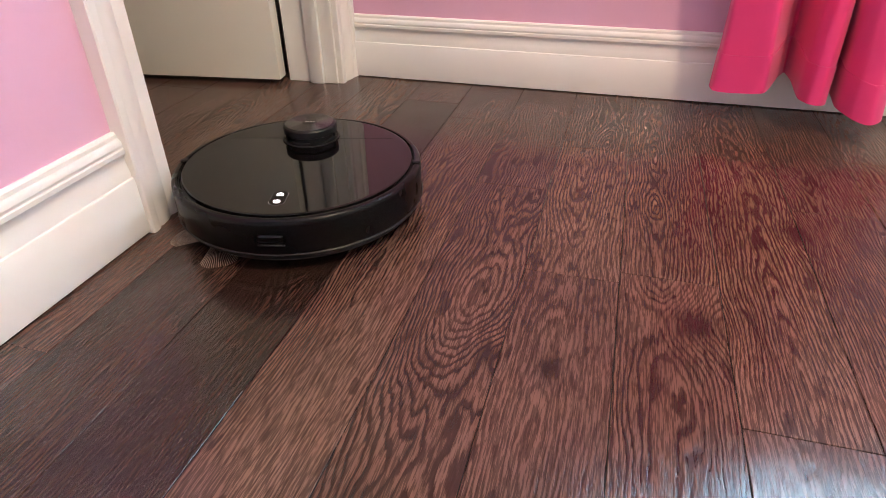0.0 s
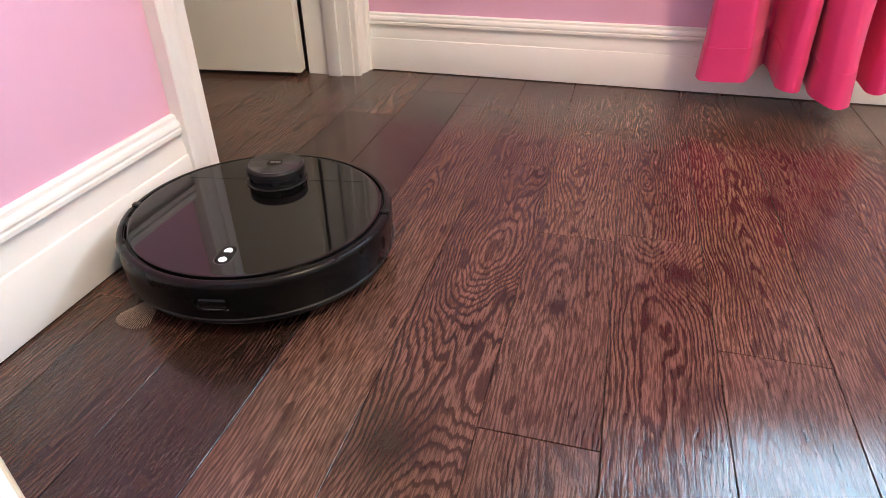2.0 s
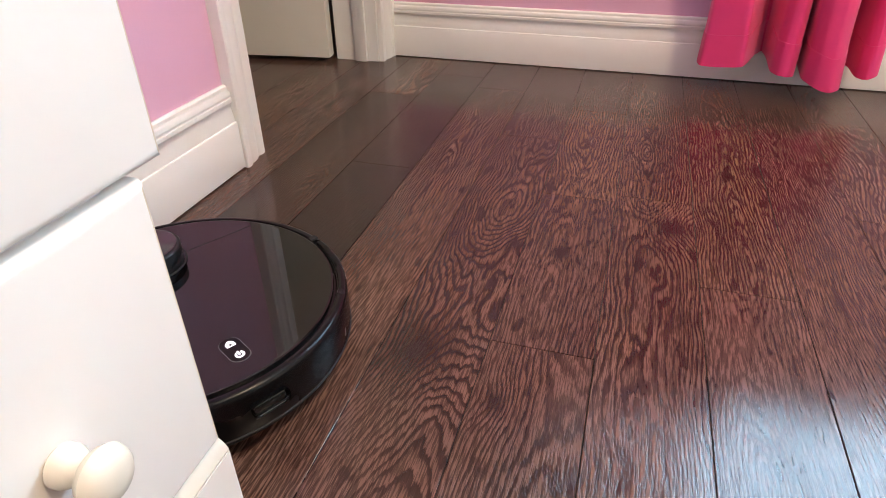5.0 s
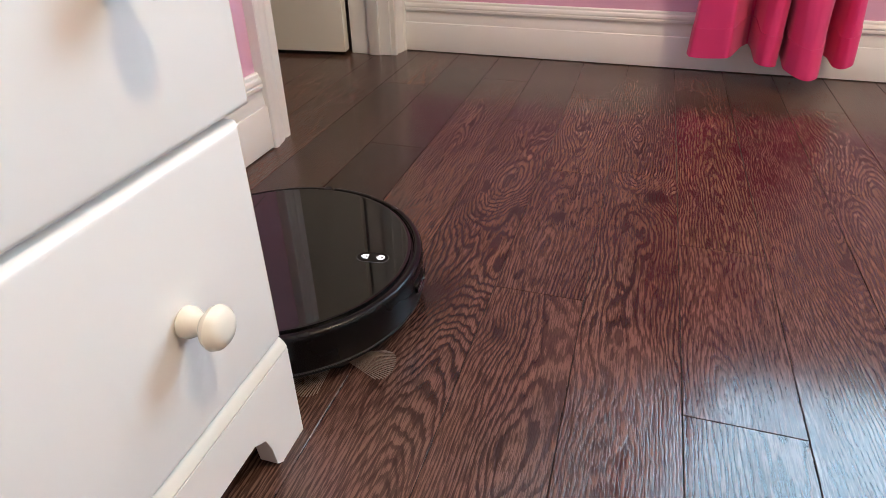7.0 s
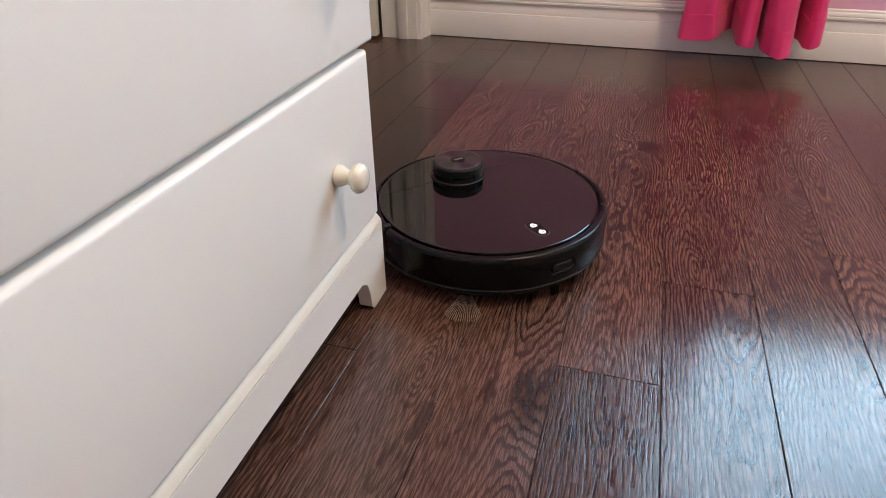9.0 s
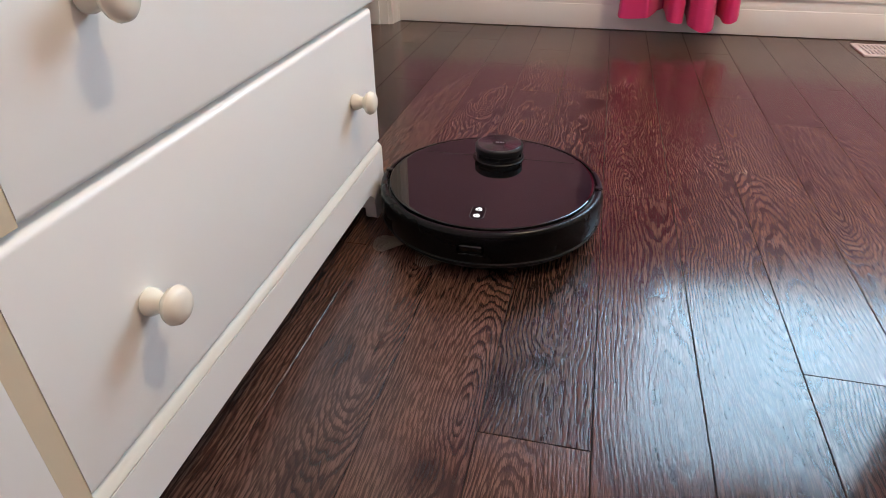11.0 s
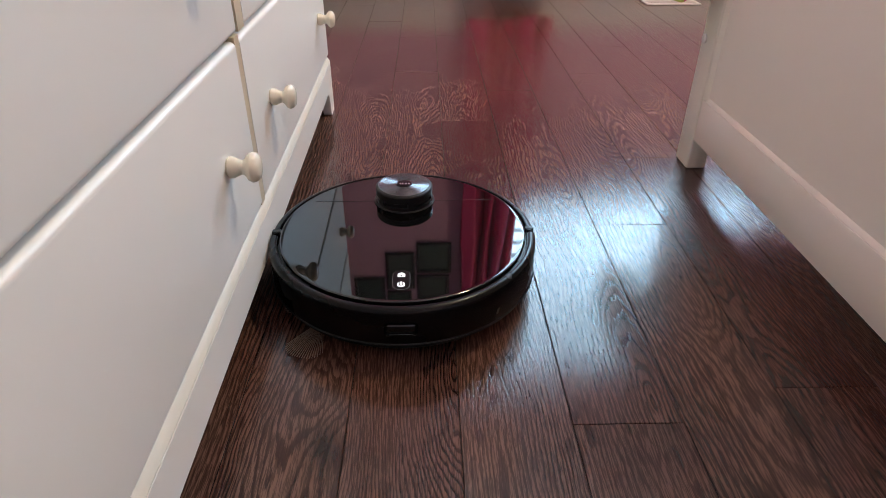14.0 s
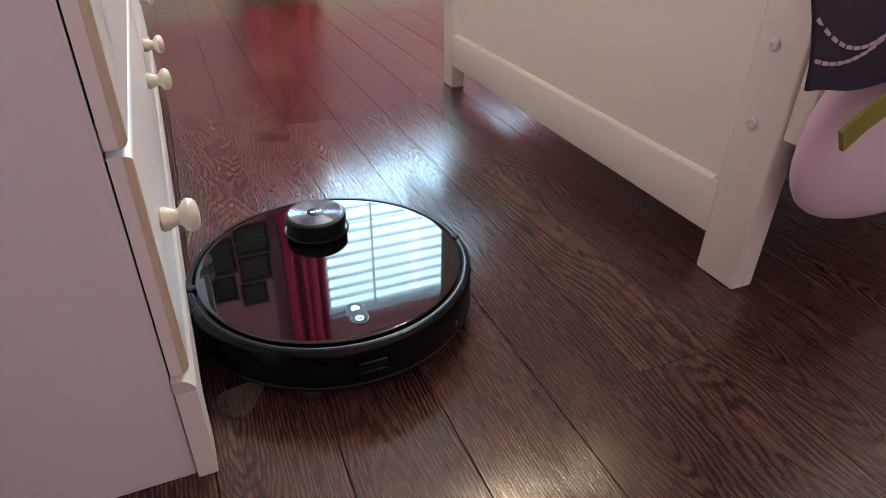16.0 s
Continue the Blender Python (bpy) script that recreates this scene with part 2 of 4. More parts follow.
def box(x0, x1, y0, y1, z0, z1, bevel=0.0, seg=2, bm=None):
    b = bmesh.new()
    bmesh.ops.create_cube(b, size=1, matrix=Matrix.Translation(((x0 + x1) / 2, (y0 + y1) / 2, (z0 + z1) / 2)) @ Matrix.Diagonal((abs(x1 - x0), abs(y1 - y0), abs(z1 - z0), 1)))
    if bevel:
        bmesh.ops.bevel(b, geom=list(b.edges), offset=bevel, segments=seg, affect="EDGES", profile=0.5)
    return joined(bm, b)


def joined(bm, b):
    if bm is None:
        return b
    me = bpy.data.meshes.new("tmp")
    b.to_mesh(me)
    b.free()
    bm.from_mesh(me)
    bpy.data.meshes.remove(me)
    return bm


def lathe(profile, seg=64, bm=None, m=None):
    """Turns (radius, height) points about z."""
    b = bmesh.new()
    rings = []
    for r, z in profile:
        if r < 1e-6:
            rings.append([b.verts.new((0, 0, z))])
        else:
            rings.append([b.verts.new((r * math.cos(2 * math.pi * i / seg), r * math.sin(2 * math.pi * i / seg), z)) for i in range(seg)])
    for a, c in zip(rings, rings[1:]):
        for i in range(seg):
            j = (i + 1) % seg
            if len(a) == 1 and len(c) > 1:
                b.faces.new((a[0], c[i], c[j]))
            elif len(c) == 1 and len(a) > 1:
                b.faces.new((a[i], a[j], c[0]))
            elif len(a) > 1:
                b.faces.new((a[i], a[j], c[j], c[i]))
    bmesh.ops.recalc_face_normals(b, faces=list(b.faces))
    if m is not None:
        b.transform(m)
    return joined(bm, b)


def arc_sweep(profile, a0, a1, seg=48):
    """Sweeps a closed (radius, height) outline round z between two angles in degrees, with closed ends."""
    b = bmesh.new()
    cuts = []
    for k in range(seg + 1):
        a = radians(a0 + (a1 - a0) * k / seg)
        cuts.append([b.verts.new((r * math.cos(a), r * math.sin(a), z)) for r, z in profile])
    n = len(profile)
    for p, q in zip(cuts, cuts[1:]):
        for i in range(n):
            b.faces.new((p[i], p[(i + 1) % n], q[(i + 1) % n], q[i]))
    b.faces.new(cuts[0][::-1])
    b.faces.new(cuts[-1])
    bmesh.ops.recalc_face_normals(b, faces=list(b.faces))
    return b


def extrude(outline, length, m):
    """A closed outline of (u, v), drawn out along w by length, then laid by m."""
    b = bmesh.new()
    p = [b.verts.new((u, v, 0)) for u, v in outline]
    q = [b.verts.new((u, v, length)) for u, v in outline]
    n = len(p)
    for i in range(n):
        b.faces.new((p[i], p[(i + 1) % n], q[(i + 1) % n], q[i]))
    b.faces.new(p[::-1])
    b.faces.new(q)
    b.transform(m)
    bmesh.ops.recalc_face_normals(b, faces=list(b.faces))
    return b


def axes(origin, u, v, w):
    m = Matrix.Identity(4)
    for i, a in enumerate((u, v, w)):
        for j in range(3):
            m[j][i] = a[j]
    for j in range(3):
        m[j][3] = origin[j]
    return m


# ---- setting ----
def setting(name, bm, material, label, category):
    return tagged(part(name, bm, material), label, category, kind="structure")


DOOR_Y0, DOOR_Y1 = 1.250, 1.835
wl = box(LEFT - 0.12, LEFT, BACK, DOOR_Y0 - 0.012, 0, CEIL)
box(LEFT - 0.12, LEFT, DOOR_Y1 + 0.012, FAR + 0.15, 0, CEIL, bm=wl)
box(LEFT - 0.12, LEFT, DOOR_Y0 - 0.012, DOOR_Y1 + 0.012, 2.03, CEIL, bm=wl)
setting("wall_west", wl, PINK, "pink painted bedroom wall with a doorway", "wall")
wf = box(LEFT, WIN_X0, FAR, FAR + 0.15, 0, CEIL)
box(WIN_X1, RIGHT, FAR, FAR + 0.15, 0, CEIL, bm=wf)
box(WIN_X0, WIN_X1, FAR, FAR + 0.15, 0, WIN_Z0, bm=wf)
box(WIN_X0, WIN_X1, FAR, FAR + 0.15, WIN_Z1, CEIL, bm=wf)
setting("wall_north", wf, PINK, "pink painted wall with a bright window", "wall")
# these two walls are unseen; colour and distance only shape the bounced light
setting("wall_east", box(RIGHT, RIGHT + 0.12, BACK, FAR + 0.15, 0, CEIL), CREAMW, "unseen wall, cream to cut the pink bounce", "wall")
setting("wall_south", box(LEFT - 0.12, RIGHT + 0.12, BACK - 0.12, BACK, 0, CEIL), ROSE, "unseen wall, pale rose and set close for bounced light", "wall")
setting("ceiling", box(LEFT - 1.6, RIGHT + 0.12, BACK - 0.12, 3.0, CEIL, CEIL + 0.1), CEILM, "matt white ceiling", "ceiling")
hall = box(-1.52, -1.40, 0.55, 2.95, 0, CEIL)
box(-1.40, LEFT - 0.12, 0.55, 0.67, 0, CEIL, bm=hall)
box(-1.40, LEFT - 0.12, 2.83, 2.95, 0, CEIL, bm=hall)
box(LEFT - 0.12, LEFT - 0.02, FAR + 0.15, 2.95, 0, CEIL, bm=hall)
setting("wall_hall", hall, CEILM, "plain off-white hall walls beyond the doorway", "wall")
floor = setting("floor", box(-1.52, RIGHT + 0.1, BACK - 0.1, 3.0, -0.06, -0.0022), SUB, "dark red-brown stained oak plank floor", "floor")

# skirting: (out from the wall, up)
BOARD = [(0, 0.0022), (0.0145, 0.0022), (0.0150, 0.004), (0.0150, 0.0755), (0.0138, 0.0778), (0.0112, 0.0784), (0.0112, 0.0850), (0.0098, 0.091),
         (0.0085, 0.0985), (0.0090, 0.1045), (0.0115, 0.1085), (0.0130, 0.1100), (0.0130, 0.1150), (0.0115, 0.1165), (0.0115, 0.1185),
         (0.0125, 0.1200), (0.0120, 0.1245), (0.0095, 0.1275), (0.0080, 0.1285), (0.0075, 0.1330), (0.0040, 0.1355), (0, 0.1355)]
sk = extrude(BOARD, RIGHT - LEFT - 0.002, axes((LEFT, FAR, 0), (0, -1, 0), (0, 0, 1), (1, 0, 0)))
setting("baseboard_north", sk, TRIM, "tall cream moulded baseboard", "baseboard")
sk = extrude([(u, v * 1.065) for u, v in BOARD], 1.1762 - BACK, axes((LEFT, BACK, 0), (1, 0, 0), (0, 0, 1), (0, 1, 0)))
setting("baseboard_west", sk, TRIM, "tall cream moulded baseboard", "baseboard")
sk = extrude(BOARD, FAR - BACK - 0.02, axes((RIGHT, BACK, 0), (-1, 0, 0), (0, 0, 1), (0, 1, 0)))
setting("baseboard_east", sk, TRIM, "tall cream moulded baseboard", "baseboard")

# casing: (across from the opening's edge, out from the wall)
CASE = [(0, 0), (0, 0.011), (0.002, 0.013), (0.012, 0.0135), (0.017, 0.0115), (0.020, 0.0105), (0.024, 0.0125), (0.034, 0.0165), (0.046, 0.0180),
        (0.050, 0.0165), (0.052, 0.0165), (0.055, 0.0205), (0.060, 0.0215), (0.067, 0.0215), (0.069, 0.0195), (0.069, 0)]
frame_ob = setting("door_frame", extrude(CASE, 2.10, axes((LEFT, DOOR_Y0 - 0.005, 0), (0, -1, 0), (1, 0, 0), (0, 0, 1))), TRIM,
                   "cream moulded door casing and jamb", "door frame")
part("far_casing", extrude(CASE, 2.10, axes((LEFT, DOOR_Y1 + 0.005, 0), (0, 1, 0), (1, 0, 0), (0, 0, 1))), TRIM, frame_ob)
part("head_casing", extrude(CASE, DOOR_Y1 - DOOR_Y0 + 0.01, axes((LEFT, DOOR_Y0 - 0.005, 2.03), (0, 0, 1), (1, 0, 0), (0, 1, 0))), TRIM, frame_ob)
for n, (a, c) in (("near_jamb", (DOOR_Y0 - 0.012, DOOR_Y0)), ("far_jamb", (DOOR_Y1, DOOR_Y1 + 0.012))):
    part(n, box(LEFT - 0.118, LEFT - 0.0005, a, c, 0, 2.03, 0.001, 1), TRIM, frame_ob)
part("door_stop", box(LEFT - 0.062, LEFT - 0.032 + 0.002, DOOR_Y1 - 0.010, DOOR_Y1, 0, 2.02, 0.002, 2), TRIM, frame_ob)
part("door_stop", box(LEFT - 0.062, LEFT - 0.032 + 0.002, DOOR_Y0, DOOR_Y0 + 0.010, 0, 2.02, 0.002, 2), TRIM, frame_ob)

# the open door leaf, hinged on the hall side of the far jamb
door = tagged(empty("door_1", pose(LEFT - 0.124, DOOR_Y1 - 0.018, 0.011, 0, 0, 180 + 7)), "cream painted interior door standing open into the hall", "door", kind="structure")
part("leaf", box(0, 0.575, -0.018, 0.018, 0, 2.0, 0.0015, 2), DOORW, door)
for z in (0.22, 1.0, 1.78):
    part("hinge", lathe([(0, 0), (0.006, 0), (0.006, 0.09), (0, 0.09)], 12, m=pose(-0.005, -0.016, z)), GREYP, door, "steel hinge")
hd = lathe([(0, 0), (0.026, 0), (0.026, 0.006), (0.010, 0.010), (0.010, 0.035), (0.024, 0.042), (0.027, 0.055), (0.018, 0.066), (0, 0.068)], 24)
hd.transform(pose(0.52, 0.018, 0.95, -90, 0, 0))
part("door_handle", hd, GREYP, door, "brushed steel round door knob")

# window: frame, sill, panes, blind
win = tagged(empty("window_1", pose(0, 0, 0)), "white framed window with an open slatted blind", "window", kind="structure")
fr = box(WIN_X0, WIN_X0 + 0.05, FAR + 0.06, FAR + 0.12, WIN_Z0, WIN_Z1)
box(WIN_X1 - 0.05, WIN_X1, FAR + 0.06, FAR + 0.12, WIN_Z0, WIN_Z1, bm=fr)
box(WIN_X0, WIN_X1, FAR + 0.062, FAR + 0.118, WIN_Z0, WIN_Z0 + 0.05, bm=fr)
box(WIN_X0, WIN_X1, FAR + 0.062, FAR + 0.118, WIN_Z1 - 0.05, WIN_Z1, bm=fr)
WIN_XM = (WIN_X0 + WIN_X1) / 2
box(WIN_XM - 0.025, WIN_XM + 0.025, FAR + 0.061, FAR + 0.119, WIN_Z0, WIN_Z1, bm=fr)
part("window_frame", fr, TRIM, win)
part("window_sill", box(WIN_X0 - 0.05, WIN_X1 + 0.05, FAR - 0.05, FAR + 0.058, WIN_Z0 - 0.03, WIN_Z0 - 0.001, 0.004), TRIM, win)
for a, c in ((WIN_X0 + 0.05, WIN_XM - 0.025), (WIN_XM + 0.025, WIN_X1 - 0.05)):
    g = part("pane", box(a, c, FAR + 0.086, FAR + 0.091, WIN_Z0 + 0.05, WIN_Z1 - 0.05), GLASS, win)
    g.visible_shadow = False
blind = tagged(empty("window_blind", pose(WIN_XM, FAR + 0.024, WIN_Z0)), "white shutter with broad slats half open", "blind")
part("head_rail", box(-0.59, 0.59, -0.02, 0.02, WIN_Z1 - WIN_Z0 - 0.045, WIN_Z1 - WIN_Z0 - 0.003, 0.003), SLAT, blind)
slat = finish("slat", box(-0.585, 0.585, -0.022, 0.022, -0.0020, 0.0020, 0.0018, 2), SLAT)
NS = 15
for i in range(NS):
    s = new("slat", slat)
    s.parent = blind
    s.matrix_basis = pose(0, 0, 0.02 + i * (WIN_Z1 - WIN_Z0 - 0.09) / (NS - 1), 5 + 2 * math.sin(i * 1.7), 0, 0.25 * math.sin(i * 2.3))
for x in (-0.30, 0.30):
    part("tilt_rod", box(x - 0.007, x + 0.007, -0.0315, -0.0295, 0.01, WIN_Z1 - WIN_Z0 - 0.045), SLAT, blind)


# ---- robot vacuum ----
R = 0.1695


def robot_vacuum():
    rob = tagged(empty("robot_vacuum"), "round glossy black robot vacuum cleaner with a round sensor turret", "robot vacuum")
    part("chassis", lathe([(0, 0.008), (0.120, 0.008), (0.150, 0.010), (0.160, 0.015), (0.1660, 0.021), (0.1665, 0.0262), (0.160, 0.029), (0, 0.029)], 96), SKIRT, rob, "dark grey lower skirt")
    ring = [(R - 0.0105, 0.0265), (R - 0.004, 0.0262), (R - 0.001, 0.0282), (R, 0.0310), (R, 0.0700), (R - 0.0006, 0.0738), (R - 0.0020, 0.0766), (R - 0.0042, 0.0780),
            (R - 0.0070, 0.0784), (R - 0.0088, 0.0780), (R - 0.0095, 0.0765), (R - 0.0105, 0.0765)]
    part("front_bumper", arc_sweep(ring, -86.5, 86.5, 72), MATTE, rob, "satin black curved front bumper")
    rear = [(r - 0.0012 if r > R - 0.0100 else r, z) for r, z in ring]
    part("rear_shell", arc_sweep(rear, 87.8, 272.2, 72), MATTE, rob)
    part("trim_ring", lathe([(R - 0.019, 0.0305), (R - 0.0003, 0.0300), (R + 0.0008, 0.0288), (R - 0.0006, 0.0272), (R - 0.019, 0.0265)], 96), SKIRT, rob, "grey trim line round the body")
    part("deck", lathe([(0, 0.028), (R - 0.0108, 0.028), (R - 0.0108, 0.0735), (R - 0.0135, 0.0745), (0, 0.0745)], 96), MATTE, rob)
    plate = part("top_plate", lathe([(0, 0.0746), (R - 0.0145, 0.0746), (R - 0.0135, 0.0770), (R - 0.0140, 0.0788), (R - 0.0154, 0.07945), (R - 0.0160, 0.0795), (R - 0.0185, 0.0795), (R - 0.04, 0.0795), (0, 0.0795)], 128), BLACK, rob, "mirror-gloss black glass cover")
    # split line across the rear of the cover
    part("cover_seam", box(-0.0765, -0.0757, -0.122, 0.122, 0.0790, 0.0797), GAP, plate)
    vs = []
    for s, x in ((1, 0.1235), (-1, 0.1055)):
        for k in range(13):
            a = radians(-90 + 180 * k / 12)
            vs.append((x + s * 0.0095 * math.cos(a), s * 0.0095 * math.sin(a)))
    pill = extrude(vs, 0.0007, pose(0, 0, 0.0795))
    part("button_panel", pill, MATTE, plate, "black button panel")
    part("panel_outline", extrude([(1.035 * (u - 0.1145) + 0.1145, 1.07 * v) for u, v in vs], 0.0003, pose(0, 0, 0.0795)), GREYPL, plate, "thin grey outline")
    # a house and a power sign, lit white
    house = extrude([(-0.0044, 0.0), (-0.0010, -0.0042), (0.0040, -0.0042), (0.0040, 0.0042), (-0.0010, 0.0042)], 0.0004, pose(0.1052, 0, 0.0802))
    hs = part("home_button", house, GLOW, plate, "lit white home sign")
    part("house_door", box(0.1052 + 0.0002, 0.1052 + 0.0034, -0.0013, 0.0013, 0.08062, 0.08072), MATTE, hs)
    ring_on = arc_sweep([(0.0028, 0.0802), (0.0044, 0.0802), (0.0044, 0.0806), (0.0028, 0.0806)], 215, 505, 24)
    box(-0.0050, 0.0004, -0.0008, 0.0008, 0.0802, 0.0806, bm=ring_on)
    ring_on.transform(pose(0.1242, 0, 0))
    part("power_button", ring_on, GLOW, plate, "lit white power sign")
    tx = -0.080
    part("turret_collar", lathe([(0.0388, 0.0795), (0.0412, 0.0797), (0.0418, 0.0804), (0.0408, 0.0812), (0.0388, 0.0810), (0.0388, 0.0795)], 64, m=pose(tx, 0, 0)), TURR, rob, "black turret collar")
    tu = part("turret", lathe([(0, 0.079), (0.0375, 0.079), (0.0375, 0.0835), (0.0345, 0.0840), (0.0345, 0.0890), (0.0375, 0.0895), (0.0388, 0.0902), (0.0390, 0.0980),
                               (0.0378, 0.0994), (0.0360, 0.0998), (0.0355, 0.0999), (0, 0.0999)], 72, m=pose(tx, 0, 0)), TURR, rob, "round black laser turret")
    for a in (15, 85, 160, 235, 305):
        part("post", box(0.0330, 0.0376, -0.004, 0.004, 0.0834, 0.0897), TURR, tu, m=pose(tx, 0, 0, 0, 0, a))
    # fine turning grooves round the cap
    cap = part("cap", lathe([(0, 0.0009), (0.0100, 0.0009)] + [(0.0104 + 0.0006 * i, 0.0009 + (0.00016 if i % 2 else 0)) for i in range(40)] + [(0.0346, 0.0009), (0.0352, 0.0005), (0.0352, 0)], 72), SPUN, tu, "spun dark metal cap", pose(tx, 0, 0.0999))
    cap.data.polygons.foreach_set("use_smooth", [False] * len(cap.data.polygons))
    part("badge", lathe([(0, 0), (0.0105, 0), (0.0105, 0.0004), (0.010, 0.0005), (0, 0.0005)], 32), MATTE, tu, "black badge disc", pose(tx, 0, 0.1007))
    for w, o in ((0.0022, -0.006), (0.0022, -0.003), (0.003, 0.001), (0.0022, 0.0055)):
        part("badge_mark", box(-0.002, 0.002, o, o + w, 0, 0.0003), GREYP, tu, m=pose(tx, 0, 0.1011))
    # charging and homing window in the bumper's nose
    part("sensor_window", box(R - 0.003, R + 0.0010, -0.0185, 0.0185, 0.0445, 0.0605, 0.0055, 3), LENS, rob, "dark sensor window")
    # the bright catch on the lower lip is put in as grey plastic
    part("sensor_lip", box(R - 0.003, R + 0.0016, -0.0165, 0.0165, 0.0432, 0.0450, 0.0008, 2), GREYPL, rob, "sensor window's lower lip, its highlight put in as grey")
    for s in (-1, 1):
        part("bumper_clip", box(-0.004, 0.004, s * (R - 0.0075) - 0.0055, s * (R - 0.0075) + 0.0055, 0.070, 0.0790, 0.001, 1), TURR, rob)
        part("wheel", lathe([(0, -0.012), (0.030, -0.012), (0.034, -0.008), (0.034, 0.008), (0.030, 0.012), (0, 0.012)], 32), SKIRT, rob, "black rubber drive wheel", pose(-0.005, s * 0.115, 0.034, 90, 0, 0))
    part("caster", lathe([(0, -0.008), (0.011, -0.008), (0.014, -0.003), (0.014, 0.003), (0.011, 0.008), (0, 0.008)], 24), SKIRT, rob, "small front caster wheel", pose(0.125, 0, 0.014, 90, 0, 0))
    brush = bmesh.new()
    lathe([(0, 0.004), (0.016, 0.004), (0.017, 0.008), (0.010, 0.014), (0, 0.014)], 24, bm=brush)
    sb = part("side_brush", brush, SKIRT, rob, "three-armed side brush with pale bristles", pose(0.098, -0.096, 0))
    # each tuft is an open fan of fine hairs, shorter towards its sides
    arm = bmesh.new()
    for k in range(20):
        q = -1 + 2 * k / 19
        a, r1, w = radians(25 * q), 0.064 - 0.010 * abs(q) ** 4, 0.00030
        c, s = math.cos(a), math.sin(a)
        p = [(0.012 * c - w * s * 0.3, 0.012 * s + w * c * 0.3, 0.008), (0.012 * c + w * s * 0.3, 0.012 * s - w * c * 0.3, 0.008),
             (r1 * c + w * s, r1 * s - w * c, 0.003), (r1 * c - w * s, r1 * s + w * c, 0.003)]
        top = [arm.verts.new(v) for v in p]
        bot = [arm.verts.new((v[0], v[1], v[2] - 0.0007)) for v in p]
        arm.faces.new(top)
        arm.faces.new(bot[::-1])
        for i in range(4):
            arm.faces.new((top[i], bot[i], bot[(i + 1) % 4], top[(i + 1) % 4]))
    bmesh.ops.recalc_face_normals(arm, faces=list(arm.faces))
    me = finish("bristle_tuft", arm, BRISTLE, 0)
    for k in range(3):
        o = new("bristle_tuft", me)
        o.parent = sb
        o.matrix_basis = pose(0, 0, 0, 0, 0, 120 * k)
    # the body is a little flatter than its drawing
    for ob in rob.children:
        if ob is not sb:
            ob.matrix_basis = Matrix.Diagonal((1, 1, 0.955, 1)) @ ob.matrix_basis
    tu.matrix_basis = Matrix.Translation((0, 0, 0.0755)) @ Matrix.Diagonal((1, 1, 1.12, 1)) @ Matrix.Translation((0, 0, -0.079)) @ pose(0, 0, 0)
    return rob, sb


robot, side_brush = robot_vacuum()

# ---- dresser ----
DX = 0.3885           # face of the drawer fronts
DY0, DY1 = -0.734, 0.572
DTOP = 0.80


def knob():
    b = lathe([(0, 0), (0.0108, 0), (0.0132, 0.003), (0.0130, 0.008), (0.0105, 0.013), (0.0090, 0.0165), (0.0092, 0.0195), (0.0120, 0.0225), (0.0165, 0.0255), (0.0186, 0.030),
               (0.0172, 0.035), (0.0135, 0.0385), (0.0070, 0.0400), (0, 0.0404)], 28)
    b.transform(pose(0, 0, 0, 0, 90, 0) @ Matrix.Scale(0.84, 4))
    return finish("knob", b, KNOB)


KNOB_ME = knob()


def drawer_front(parent, y0, y1, z0, z1, square):
    """A slab front whose edges, but for the square one at the centre post, fall away in a rounded cream-toned lip, with two knobs."""
    b = box(DX - 0.016, DX, y0, y1, z0, z1)
    rim = [e for e in b.edges if all(v.co.x > DX - 0.001 for v in e.verts) and not all(abs(v.co.y - square) < 0.001 for v in e.verts)]
    bmesh.ops.bevel(b, geom=rim, offset=0.0065, segments=5, affect="EDGES", profile=0.5)
    d = part("drawer", b, DRESS, parent)
    # the upright lips take the tan edge colour
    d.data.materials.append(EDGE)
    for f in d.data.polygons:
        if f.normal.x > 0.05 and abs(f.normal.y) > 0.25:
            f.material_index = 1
    for y in (y0 + 0.17 * (y1 - y0) - 0.010, y1 - 0.17 * (y1 - y0) + 0.010):
        k = new("knob", KNOB_ME)
        k.parent = d
        k.matrix_basis = pose(DX - 0.0005, y, 0.5 * (z0 + z1) - 0.002)
        tagged(k, "cream turned wooden knob")
    return d


